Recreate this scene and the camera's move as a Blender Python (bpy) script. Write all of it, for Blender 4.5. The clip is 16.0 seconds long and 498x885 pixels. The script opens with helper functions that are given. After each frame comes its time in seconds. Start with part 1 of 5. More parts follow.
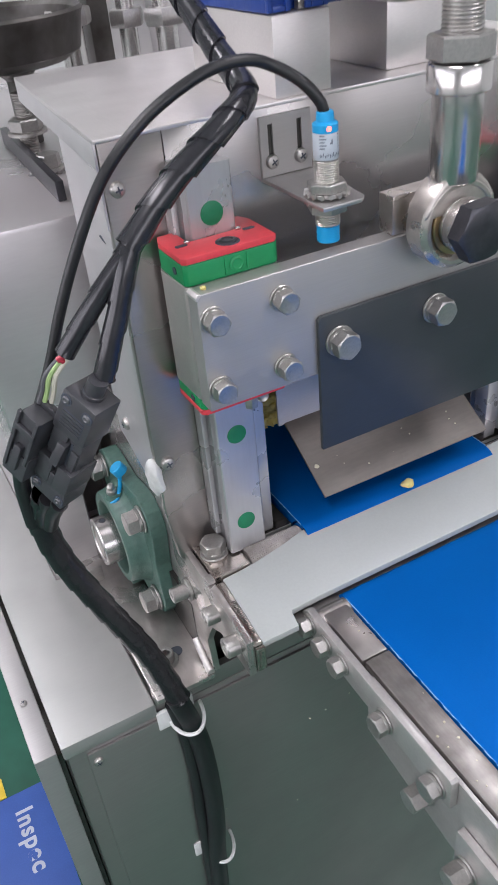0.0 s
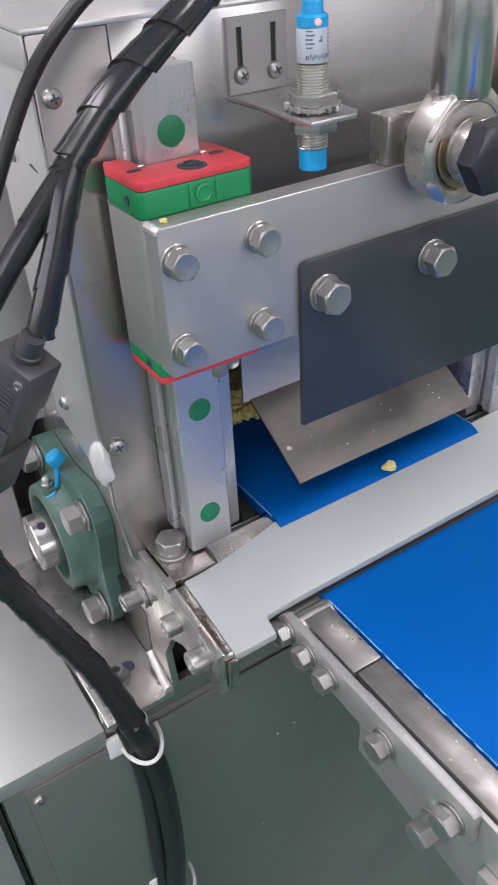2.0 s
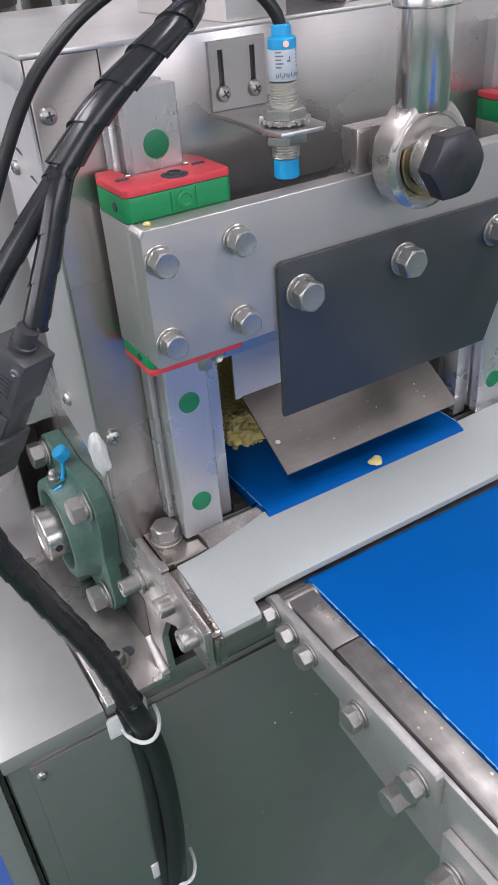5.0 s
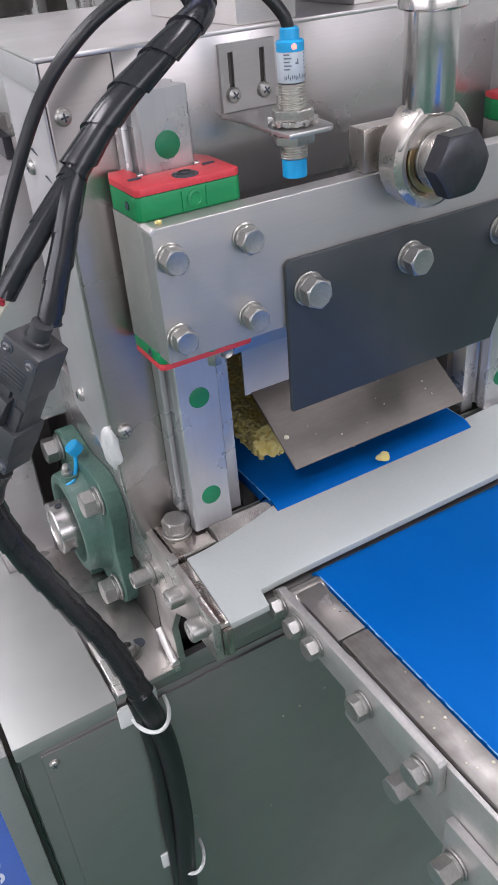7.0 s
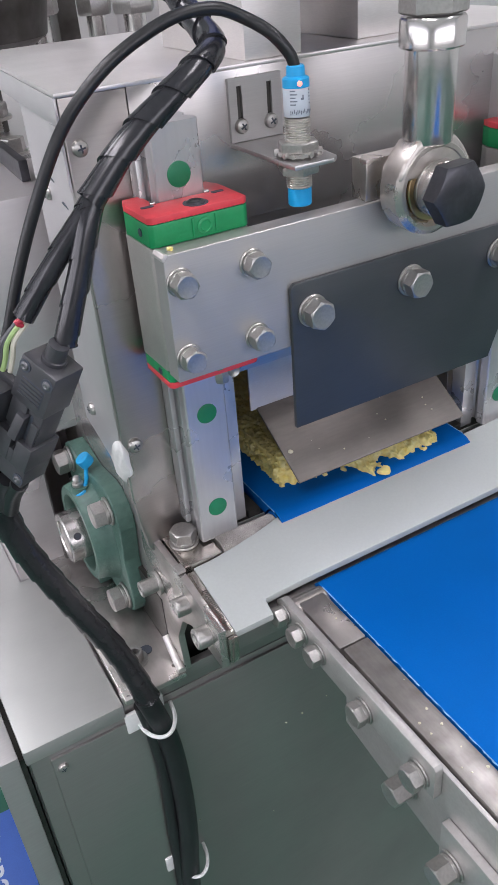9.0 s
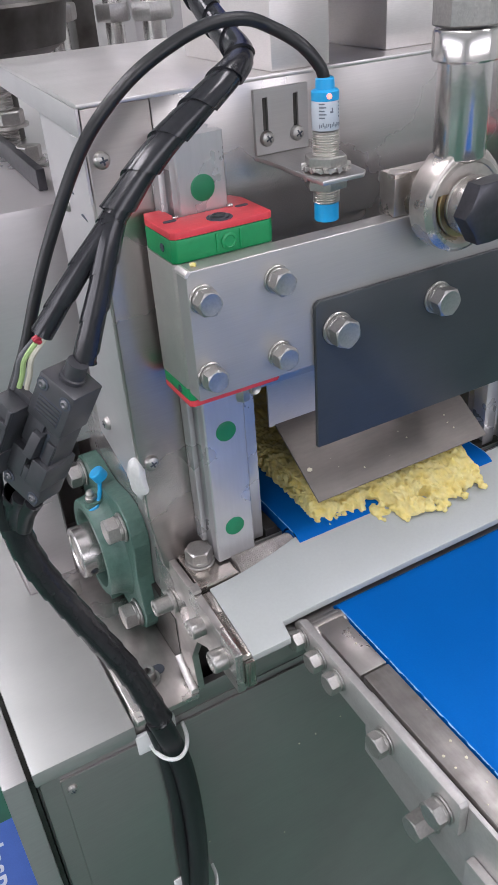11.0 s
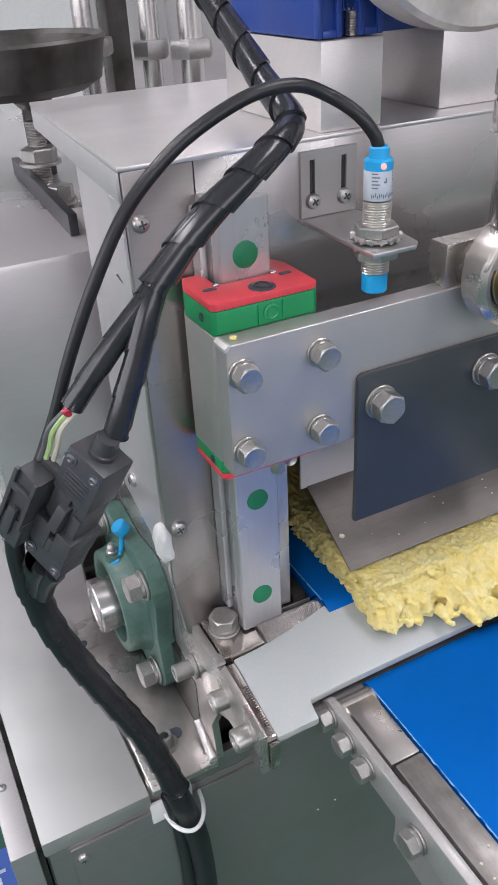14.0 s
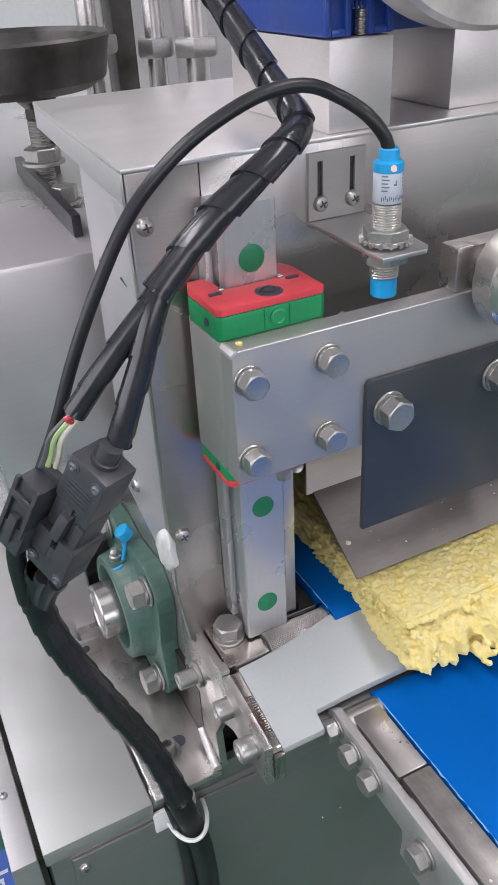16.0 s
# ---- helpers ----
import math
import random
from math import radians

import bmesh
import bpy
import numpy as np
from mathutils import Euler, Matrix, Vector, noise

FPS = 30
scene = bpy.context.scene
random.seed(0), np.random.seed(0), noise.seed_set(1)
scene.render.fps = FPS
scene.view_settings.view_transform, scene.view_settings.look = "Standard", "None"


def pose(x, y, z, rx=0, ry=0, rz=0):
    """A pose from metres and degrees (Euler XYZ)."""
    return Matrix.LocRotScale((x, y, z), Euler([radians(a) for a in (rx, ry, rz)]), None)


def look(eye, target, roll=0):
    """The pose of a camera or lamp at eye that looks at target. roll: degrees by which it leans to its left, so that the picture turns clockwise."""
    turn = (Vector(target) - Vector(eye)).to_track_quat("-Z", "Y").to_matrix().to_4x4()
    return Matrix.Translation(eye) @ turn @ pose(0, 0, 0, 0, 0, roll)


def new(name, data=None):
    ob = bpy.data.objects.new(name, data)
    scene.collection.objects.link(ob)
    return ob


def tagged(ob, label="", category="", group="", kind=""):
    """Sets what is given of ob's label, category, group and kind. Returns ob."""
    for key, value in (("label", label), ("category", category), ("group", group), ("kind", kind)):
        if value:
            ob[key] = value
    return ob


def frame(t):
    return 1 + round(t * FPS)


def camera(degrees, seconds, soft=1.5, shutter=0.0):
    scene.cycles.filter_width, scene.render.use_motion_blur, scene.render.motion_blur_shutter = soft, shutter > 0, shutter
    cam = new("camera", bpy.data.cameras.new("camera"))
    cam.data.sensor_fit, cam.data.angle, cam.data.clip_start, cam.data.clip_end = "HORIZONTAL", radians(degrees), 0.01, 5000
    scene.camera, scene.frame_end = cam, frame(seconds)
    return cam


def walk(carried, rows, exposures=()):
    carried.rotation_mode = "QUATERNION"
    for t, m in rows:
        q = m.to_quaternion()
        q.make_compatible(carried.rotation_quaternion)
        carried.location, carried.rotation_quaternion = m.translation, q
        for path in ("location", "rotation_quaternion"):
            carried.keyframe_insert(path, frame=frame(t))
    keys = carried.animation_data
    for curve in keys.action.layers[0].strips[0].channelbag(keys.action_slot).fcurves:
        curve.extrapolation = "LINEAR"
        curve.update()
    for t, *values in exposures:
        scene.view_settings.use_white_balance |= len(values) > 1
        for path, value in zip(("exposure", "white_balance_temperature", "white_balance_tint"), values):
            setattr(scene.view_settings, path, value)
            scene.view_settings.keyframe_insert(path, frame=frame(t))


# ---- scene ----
cam = camera(34.8, 16.0, 1.15, 0.35)
METRES, EYE, TILT, LEAN, TURN = 0.283, 1.30, 0.0, 0.0, -24.9
ROWS = [
    (0.0, 0.0, 0.0, 0.0, -3.35, -34.93, 4.81),
    (0.5, -0.0538, 0.1459, -0.1013, -5.05, -35.27, 4.38),
    (1.0, -0.1043, 0.2214, -0.1394, -7.49, -35.32, 3.38),
    (1.5, -0.1193, 0.2294, -0.1485, -8.04, -35.44, 2.86),
    (2.0, -0.0596, 0.1769, -0.1581, -8.09, -35.35, 2.85),
    (2.5, -0.0325, 0.1387, -0.1638, -7.81, -34.95, 2.97),
    (3.0, -0.0234, 0.1016, -0.1424, -7.36, -34.31, 3.27),
    (3.5, -0.024, 0.0778, -0.1337, -6.78, -33.86, 3.7),
    (4.0, -0.008, 0.0762, -0.1421, -6.66, -33.68, 3.78),
    (6.5, 0.0023, 0.0481, -0.1539, -5.78, -34.11, 4.08),
    (7.0, 0.001, 0.0389, -0.146, -5.51, -33.72, 4.2),
    (7.5, -0.0131, 0.0441, -0.1327, -5.31, -33.48, 4.27),
    (8.0, -0.0192, 0.0393, -0.1204, -5.21, -33.27, 4.28),
    (8.5, -0.0017, -0.0018, -0.1094, -5.19, -33.13, 4.14),
    (11.0, -0.022, 0.0466, -0.1029, -4.29, -32.73, 3.73),
    (11.5, -0.0283, 0.0615, -0.085, -3.9, -32.48, 3.76),
    (12.0, -0.032, 0.0708, -0.1021, -3.63, -32.24, 3.62),
    (12.5, -0.0323, 0.0934, -0.0972, -3.43, -32.11, 3.31),
    (13.0, -0.0518, 0.1101, -0.0965, -3.04, -32.05, 3.05),
    (13.5, -0.0582, 0.1337, -0.0673, -2.73, -32.03, 2.8),
    (14.0, -0.0454, 0.1527, -0.0521, -2.42, -31.81, 2.68),
    (14.5, -0.0307, 0.1587, -0.0745, -2.3, -31.61, 2.67),
    (15.0, -0.0335, 0.1715, -0.0841, -2.16, -31.75, 2.66),
    (15.5, -0.0419, 0.1871, -0.0624, -2.13, -31.85, 2.67),
    (16.0, -0.0474, 0.1795, -0.0524, -2.11, -31.95, 2.68),
]
walk(cam, [(t, pose(0, 0, EYE, TILT, LEAN, TURN) @ pose(METRES * x, METRES * y, METRES * z, 90 + pitch, roll, yaw)) for t, x, y, z, yaw, pitch, roll in ROWS],
     exposures=[(0.0, 0.06, 6160, 20), (16.0, 0.06, 6160, 20)])


# ---- world and light ----
world = bpy.data.worlds.new("world")
scene.world = world
world.use_nodes = True
_wn = world.node_tree.nodes
_sky = _wn.new("ShaderNodeTexSky")
_sky.sky_type = "NISHITA"
_sky.sun_disc = False
_sky.sun_elevation, _sky.sun_rotation = radians(48), radians(200)
_wn["Background"].inputs[1].default_value = 0.06
world.node_tree.links.new(_sky.outputs[0], _wn["Background"].inputs[0])


def area(name, eye, target, sx, sy, watts, colour=(1, 1, 1)):
    d = bpy.data.lights.new(name, "AREA")
    d.shape, d.size, d.size_y, d.energy, d.color = "RECTANGLE", sx, sy, watts, colour
    ob = new(name, d)
    ob.matrix_world = look(eye, target)
    return ob


# daylight of the hall's window bands and the rows of ceiling lights
area("window_light", (-4.9, 0.5, 2.0), (0, 0.4, 1.1), 7.0, 1.7, 121, (1.0, 0.985, 0.96))
area("window_light", (0.5, -4.9, 2.1), (0.2, 0.4, 1.1), 7.0, 1.5, 98, (1.0, 0.985, 0.96))
for lx, ly in ((-1.2, -0.6), (1.6, -0.6), (-1.2, 2.2), (1.6, 2.2)):
    area("ceiling_light_glow", (lx, ly, 3.58), (lx, ly, 0), 0.55, 2.2, 41, (1.0, 0.975, 0.95))


# ---- materials ----
def material(name, colour, rough=0.5, metal=0.0, grain=0.0, grain_scale=(40, 40, 40), bump=0.0, bump_scale=200.0,
             tint=None, tint_scale=8.0, spec=0.5, rough_var=0.0, coat=0.0, sss=0.0, depth=0.0006):
    """Principled surface with a fine grain, a coarse stain and a bump."""
    m = bpy.data.materials.new(name)
    m.use_nodes = True
    nt = m.node_tree
    N, L = nt.nodes, nt.links
    p = N["Principled BSDF"]
    p.inputs["Roughness"].default_value = rough
    p.inputs["Metallic"].default_value = metal
    p.inputs["Specular IOR Level"].default_value = spec
    p.inputs["Coat Weight"].default_value = coat
    if sss:
        p.inputs["Subsurface Weight"].default_value = sss
        p.inputs["Subsurface Scale"].default_value = 0.004
        p.inputs["Subsurface Radius"].default_value = (1.0, 0.9, 0.65)
    co = N.new("ShaderNodeTexCoord")
    base = N.new("ShaderNodeRGB")
    base.outputs[0].default_value = (*colour, 1)
    out = base.outputs[0]
    big = N.new("ShaderNodeTexNoise")
    big.inputs["Scale"].default_value = tint_scale
    big.inputs["Detail"].default_value = 5
    L.new(co.outputs["Object"], big.inputs["Vector"])
    ramp = N.new("ShaderNodeMapRange")
    ramp.inputs["From Min"].default_value, ramp.inputs["From Max"].default_value = 0.35, 0.7
    L.new(big.outputs["Fac"], ramp.inputs["Value"])
    mix = N.new("ShaderNodeMix")
    mix.data_type = "RGBA"
    t = tint or tuple(c * 0.86 for c in colour)
    mix.inputs["B"].default_value = (*t, 1)
    L.new(ramp.outputs[0], mix.inputs["Factor"])
    L.new(out, mix.inputs["A"])
    out = mix.outputs["Result"]
    mp = N.new("ShaderNodeMapping")
    mp.inputs["Scale"].default_value = grain_scale
    L.new(co.outputs["Object"], mp.inputs["Vector"])
    fine = N.new("ShaderNodeTexNoise")
    fine.inputs["Scale"].default_value = 10
    fine.inputs["Detail"].default_value = 4
    L.new(mp.outputs[0], fine.inputs["Vector"])
    if grain:
        hsv = N.new("ShaderNodeHueSaturation")
        mr = N.new("ShaderNodeMapRange")
        mr.inputs["From Min"].default_value, mr.inputs["From Max"].default_value = 0.3, 0.7
        mr.inputs["To Min"].default_value, mr.inputs["To Max"].default_value = 1 - grain, 1 + grain
        L.new(fine.outputs["Fac"], mr.inputs["Value"])
        L.new(mr.outputs[0], hsv.inputs["Value"])
        L.new(out, hsv.inputs["Color"])
        out = hsv.outputs[0]
    L.new(out, p.inputs["Base Color"])
    if rough_var:
        rr = N.new("ShaderNodeMapRange")
        rr.inputs["To Min"].default_value, rr.inputs["To Max"].default_value = max(0.03, rough - rough_var), rough + rough_var
        rr.inputs["From Min"].default_value, rr.inputs["From Max"].default_value = 0.3, 0.7
        L.new(big.outputs["Fac"], rr.inputs["Value"])
        L.new(rr.outputs[0], p.inputs["Roughness"])
    if bump:
        b = N.new("ShaderNodeBump")
        b.inputs["Strength"].default_value = bump
        b.inputs["Distance"].default_value = depth
        if bump_scale:
            bn = N.new("ShaderNodeTexNoise")
            bn.inputs["Scale"].default_value = bump_scale
            bn.inputs["Detail"].default_value = 3
            L.new(co.outputs["Object"], bn.inputs["Vector"])
            L.new(bn.outputs["Fac"], b.inputs["Height"])
        else:
            L.new(fine.outputs["Fac"], b.inputs["Height"])
        L.new(b.outputs[0], p.inputs["Normal"])
    return m


def glow(name, colour, strength):
    m = bpy.data.materials.new(name)
    m.use_nodes = True
    p = m.node_tree.nodes["Principled BSDF"]
    p.inputs["Base Color"].default_value = (*colour, 1)
    p.inputs["Emission Color"].default_value = (*colour, 1)
    p.inputs["Emission Strength"].default_value = strength
    return m


STEEL = material("brushed_steel", (0.58, 0.55, 0.54), 0.28, 0.84, 0.03, (6, 6, 260), 0.03, 0, tint_scale=14, rough_var=0.08)
STEEL_X = material("satin_ground_beam_steel", (0.45, 0.437, 0.427), 0.42, 0.64, 0.03, (4, 200, 200), 0.03, 0, tint=(0.41, 0.398, 0.388), tint_scale=12, rough_var=0.06)
# lid top paler than its own lip: the brighter light is in its colour
LID = material("lit_satin_lid_steel", (0.78, 0.745, 0.735), 0.36, 0.8, 0.03, (200, 6, 200), 0.03, 0, tint=(0.62, 0.59, 0.575), tint_scale=12, rough_var=0.08)
RAIL_STEEL = material("dull_worn_steel", (0.43, 0.405, 0.385), 0.38, 0.82, 0.08, (60, 12, 60), 0.08, 0, tint=(0.26, 0.24, 0.225), tint_scale=60, rough_var=0.1)
REAR = material("warm_satin_sheet", (0.70, 0.665, 0.67), 0.30, 0.72, 0.02, (8, 240, 60), 0.02, 0, tint=(0.64, 0.605, 0.61), tint_scale=6, rough_var=0.08)
DISC = material("stained_pale_steel", (0.68, 0.65, 0.62), 0.42, 0.55, 0.06, (30, 30, 30), 0.1, 0, tint=(0.36, 0.32, 0.29), tint_scale=26, rough_var=0.08)
POLISHED = material("worn_satin_plate_steel", (0.55, 0.525, 0.505), 0.30, 0.88, 0.05, (30, 12, 60), 0.06, 0, tint=(0.40, 0.375, 0.355), tint_scale=35, rough_var=0.1)
CLAMP = material("brownish_polished_steel", (0.47, 0.43, 0.395), 0.24, 0.95, 0.06, (30, 30, 60), 0.06, 0, tint=(0.33, 0.295, 0.265), tint_scale=45, rough_var=0.1)
# same steel as the side; brown reflections on the strip are put into its colour
COLUMN = material("polished_sheet_reflection_toned", (0.50, 0.465, 0.45), 0.29, 0.92, 0.03, (6, 6, 200), 0.02, 0, tint=(0.36, 0.325, 0.31), tint_scale=9, rough_var=0.07)
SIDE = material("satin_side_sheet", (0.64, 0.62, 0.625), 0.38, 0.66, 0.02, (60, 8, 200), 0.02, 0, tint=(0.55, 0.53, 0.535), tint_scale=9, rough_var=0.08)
DECK = material("satin_deck_sheet", (0.405, 0.41, 0.395), 0.50, 0.62, 0.012, (8, 240, 60), 0.02, 0, tint=(0.37, 0.375, 0.36), tint_scale=14, rough_var=0.08)
STEEL_Y = material("steel_brushed_across", (0.55, 0.535, 0.525), 0.37, 0.9, 0.04, (200, 4, 200), 0.04, 0, tint_scale=18, rough_var=0.08)
SHEET = material("satin_sheet_steel", (0.47, 0.46, 0.455), 0.52, 0.88, 0.03, (8, 240, 60), 0.03, 0, tint_scale=9, rough_var=0.08)
MACHINED = material("milled_steel", (0.56, 0.535, 0.505), 0.45, 0.8, 0.05, (30, 90, 240), 0.06, 0, tint_scale=30, rough_var=0.1)
RISER = material("pale_milled_steel", (0.70, 0.665, 0.645), 0.40, 0.60, 0.04, (30, 60, 240), 0.05, 0, tint_scale=20, rough_var=0.06)
GROUND = material("ground_steel", (0.56, 0.555, 0.56), 0.30, 0.62, 0.03, (60, 60, 6), 0.03, 0, tint=(0.50, 0.495, 0.50), tint_scale=25, rough_var=0.05)
CHROME = material("bright_bolt_steel", (0.46, 0.445, 0.425), 0.36, 0.88, 0.08, (80, 80, 80), 0.30, 420, tint_scale=60, rough_var=0.06)
TURNED = material("turned_steel", (0.66, 0.63, 0.615), 0.23, 0.92, 0.03, (20, 20, 60), 0.012, 0, tint=(0.54, 0.515, 0.50), tint_scale=40, rough_var=0.05)
BRASSY = material("oiled_bronze_race", (0.55, 0.42, 0.24), 0.3, 1.0, 0.05, tint_scale=80)
DARK_BOLT = material("blackened_bolt_steel", (0.085, 0.085, 0.095), 0.33, 0.7, 0.1, tint=(0.06, 0.06, 0.068), tint_scale=70, bump=0.2)
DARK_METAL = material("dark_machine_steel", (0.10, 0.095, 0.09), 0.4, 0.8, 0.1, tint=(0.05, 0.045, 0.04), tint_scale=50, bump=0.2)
BLADE = material("dark_polished_blade_steel", (0.055, 0.062, 0.067), 0.33, 0.24, 0.04, (8, 8, 160), 0.05, 0, tint_scale=20, rough_var=0.05)
# on the apron the dark brown stands for the blade and beam it reflects
CHUTE = material("dark_toned_chute_steel", (0.235, 0.212, 0.195), 0.55, 0.75, 0.05, (10, 60, 60), 0.1, 0, tint=(0.20, 0.18, 0.165), tint_scale=30, rough_var=0.06)
BLASTED = material("satin_blasted_steel", (0.52, 0.505, 0.49), 0.42, 0.70, 0.05, (60, 60, 60), 0.12, 700, tint=(0.43, 0.415, 0.40), tint_scale=40, rough_var=0.08)
SLEEK = material("satin_panel_steel", (0.40, 0.375, 0.365), 0.36, 0.84, 0.03, (6, 6, 160), 0.04, 0, tint_scale=7, rough_var=0.07)
RED = material("red_seal_plastic", (0.72, 0.06, 0.075), 0.42, 0, 0.04, tint_scale=60, bump=0.15, bump_scale=600)
GREEN = material("green_cap_plastic", (0.005, 0.26, 0.085), 0.4, 0, 0.04, tint_scale=60, bump=0.15, bump_scale=600)
PLUG = material("dark_green_plug", (0.005, 0.20, 0.085), 0.45, 0, 0.05, tint_scale=90)
CAST_GREEN = material("green_painted_cast_iron", (0.075, 0.150, 0.120), 0.45, 0, 0.10, (30, 30, 30), 0.5, 420, tint=(0.058, 0.122, 0.098), tint_scale=40, coat=0.12)
BLUE_PAINT = material("blue_painted_casting", (0.02, 0.06, 0.30), 0.35, 0, 0.06, tint_scale=40, bump=0.3, bump_scale=300, coat=0.2)
BELT = material("blue_conveyor_belt", (0.0, 0.100, 0.39), 0.55, 0, 0.03, (120, 120, 120), 0.12, 900, tint=(0.0, 0.092, 0.345), tint_scale=14, spec=0.06)
BELT_EDGE = material("frayed_belt_edge", (0.18, 0.36, 0.60), 0.8, 0, 0.2, (200, 60, 200), 0.3, 700)
WHITE_BAR = material("white_polymer", (0.385, 0.408, 0.398), 0.46, 0, 0.02, (60, 60, 60), 0.05, 500, tint=(0.365, 0.388, 0.377), tint_scale=20, sss=0.1)
WHITE_TAPE = material("white_sealant", (0.80, 0.80, 0.78), 0.6, 0, 0.04, tint_scale=80, bump=0.3)
WHITE_WELD = material("bright_weld", (0.66, 0.64, 0.615), 0.36, 0.7, 0.06, tint_scale=120, bump=0.4)
WHITE_CLIP = material("white_nylon", (0.80, 0.80, 0.79), 0.45, 0, 0.02, tint_scale=60)
WRAP = material("glossy_black_wrap", (0.017, 0.017, 0.021), 0.21, 0, 0.1, tint=(0.026, 0.026, 0.030), tint_scale=60, bump=0.12, spec=0.55)
WRAP_DULL = material("dull_black_wrap", (0.012, 0.012, 0.014), 0.23, 0, 0.1, tint=(0.017, 0.017, 0.019), tint_scale=60, bump=0.2, spec=0.5)
ROD_EYE = material("forged_eye_steel", (0.60, 0.565, 0.53), 0.30, 0.85, 0.05, (40, 40, 40), 0.05, 0, tint=(0.47, 0.43, 0.395), tint_scale=60, rough_var=0.08)
CABLE = material("black_cable_jacket", (0.016, 0.016, 0.018), 0.36, 0, 0.1, tint_scale=60, bump=0.25, bump_scale=700)
BLACK_PLASTIC = material("black_connector_plastic", (0.040, 0.041, 0.046), 0.36, 0, 0.06, tint=(0.050, 0.050, 0.056), tint_scale=70, bump=0.08, bump_scale=900)
CONNECTOR_SCREW = material("grey_connector_screw", (0.17, 0.17, 0.18), 0.4, 0.7, 0.05, tint_scale=90)
WIRE_YG = material("yellow_green_insulation", (0.46, 0.64, 0.27), 0.45)
WIRE_W = material("cream_insulation", (0.78, 0.74, 0.62), 0.45)
WIRE_G = material("grey_insulation", (0.12, 0.12, 0.13), 0.45)
WIRE_R = material("red_insulation", (0.6, 0.05, 0.08), 0.45)
SENSOR_BLUE = material("bright_blue_plastic", (0.01, 0.36, 0.72), 0.38, 0, 0.02, tint_scale=90)
SENSOR_LABEL = material("silver_label", (0.50, 0.55, 0.60), 0.45, 0, 0.03, tint_scale=90)
INK = material("dark_ink", (0.05, 0.06, 0.08), 0.6)
LABEL_INK = material("faded_label_ink", (0.16, 0.18, 0.22), 0.6)
NICKEL = material("nickel_thread", (0.62, 0.60, 0.56), 0.28, 0.9, 0.04, tint_scale=60)
DOUGH = material("pale_yellow_dough", (0.69, 0.608, 0.285), 0.62, 0, 0.06, (50, 50, 50), 0.12, 900, tint=(0.70, 0.57, 0.19), tint_scale=150, spec=0.25, sss=0.5, depth=0.0016)
CRUMB = material("dried_pale_crumb", (0.74, 0.70, 0.55), 0.7, 0, 0.06, tint_scale=200)
FLOOR_GREEN = material("green_epoxy_floor", (0.012, 0.085, 0.055), 0.32, 0, 0.08, (3, 3, 3), 0.1, 60, tint=(0.02, 0.105, 0.07), tint_scale=2.2)
SIGN_BLUE = material("blue_floor_sign_vinyl", (0.05, 0.12, 0.42), 0.45, 0, 0.06, tint_scale=12)
SIGN_YELLOW = material("yellow_hazard_vinyl", (0.72, 0.50, 0.03), 0.5, 0, 0.06, tint_scale=12)
SIGN_WHITE = material("white_print", (0.52, 0.56, 0.64), 0.5)
WALL_PAINT = material("white_wall_paint", (0.78, 0.78, 0.77), 0.7, 0, 0.03, (4, 4, 4), 0.1, 60, tint=(0.72, 0.72, 0.71), tint_scale=1.5)
CEILING_PAINT = material("white_ceiling_panel", (0.80, 0.80, 0.79), 0.7, 0, 0.03, (4, 4, 4), 0.1, 60, tint_scale=1.5)
ALU = material("window_aluminium", (0.6, 0.6, 0.6), 0.4, 1.0)
LAMP_GLOW = glow("lamp_diffuser_glow", (1.0, 0.98, 0.95), 3.2)
LED_GLOW = glow("red_led_glow", (1.0, 0.22, 0.16), 1.9)


# ---- shapes ----
def bm_box(x0, x1, y0, y1, z0, z1, bevel=0.0, seg=2, bm=None):
    bm = bm or bmesh.new()
    r = bmesh.ops.create_cube(bm, size=1.0)
    vs = r["verts"]
    for v in vs:
        v.co = Vector(((x0 + x1) / 2 + v.co.x * (x1 - x0), (y0 + y1) / 2 + v.co.y * (y1 - y0), (z0 + z1) / 2 + v.co.z * (z1 - z0)))
    if bevel:
        es = list({e for v in vs for e in v.link_edges})
        bmesh.ops.bevel(bm, geom=es, offset=bevel, segments=seg, affect="EDGES", profile=0.6)
    return bm


def bm_prism(poly, h0, h1, axis="z", bevel=0.0, seg=2, bm=None):
    """A polygon extruded from h0 to h1 along an axis; its points are in the other two axes, in the order (x,y), (y,z) or (x,z)."""
    bm = bm or bmesh.new()
    place = {"z": lambda a, b, h: (a, b, h), "x": lambda a, b, h: (h, a, b), "y": lambda a, b, h: (a, h, b)}[axis]
    lo = [bm.verts.new(place(a, b, h0)) for a, b in poly]
    hi = [bm.verts.new(place(a, b, h1)) for a, b in poly]
    n = len(poly)
    fs = [bm.faces.new(lo), bm.faces.new(hi[::-1])]
    fs += [bm.faces.new((lo[i], hi[i], hi[(i + 1) % n], lo[(i + 1) % n])) for i in range(n)]
    bmesh.ops.recalc_face_normals(bm, faces=fs)
    if bevel:
        es = list({e for f in fs for e in f.edges})
        bmesh.ops.bevel(bm, geom=es, offset=bevel, segments=seg, affect="EDGES", profile=0.6)
    return bm


def rounded(x0, x1, y0, y1, r, n=5):
    """A rectangle with round corners, as a polygon."""
    pts = []
    for cx, cy, a in ((x1 - r, y1 - r, 0), (x0 + r, y1 - r, 90), (x0 + r, y0 + r, 180), (x1 - r, y0 + r, 270)):
        for i in range(n):
            w = radians(a + 90 * i / (n - 1))
            pts.append((cx + r * math.cos(w), cy + r * math.sin(w)))
    return pts


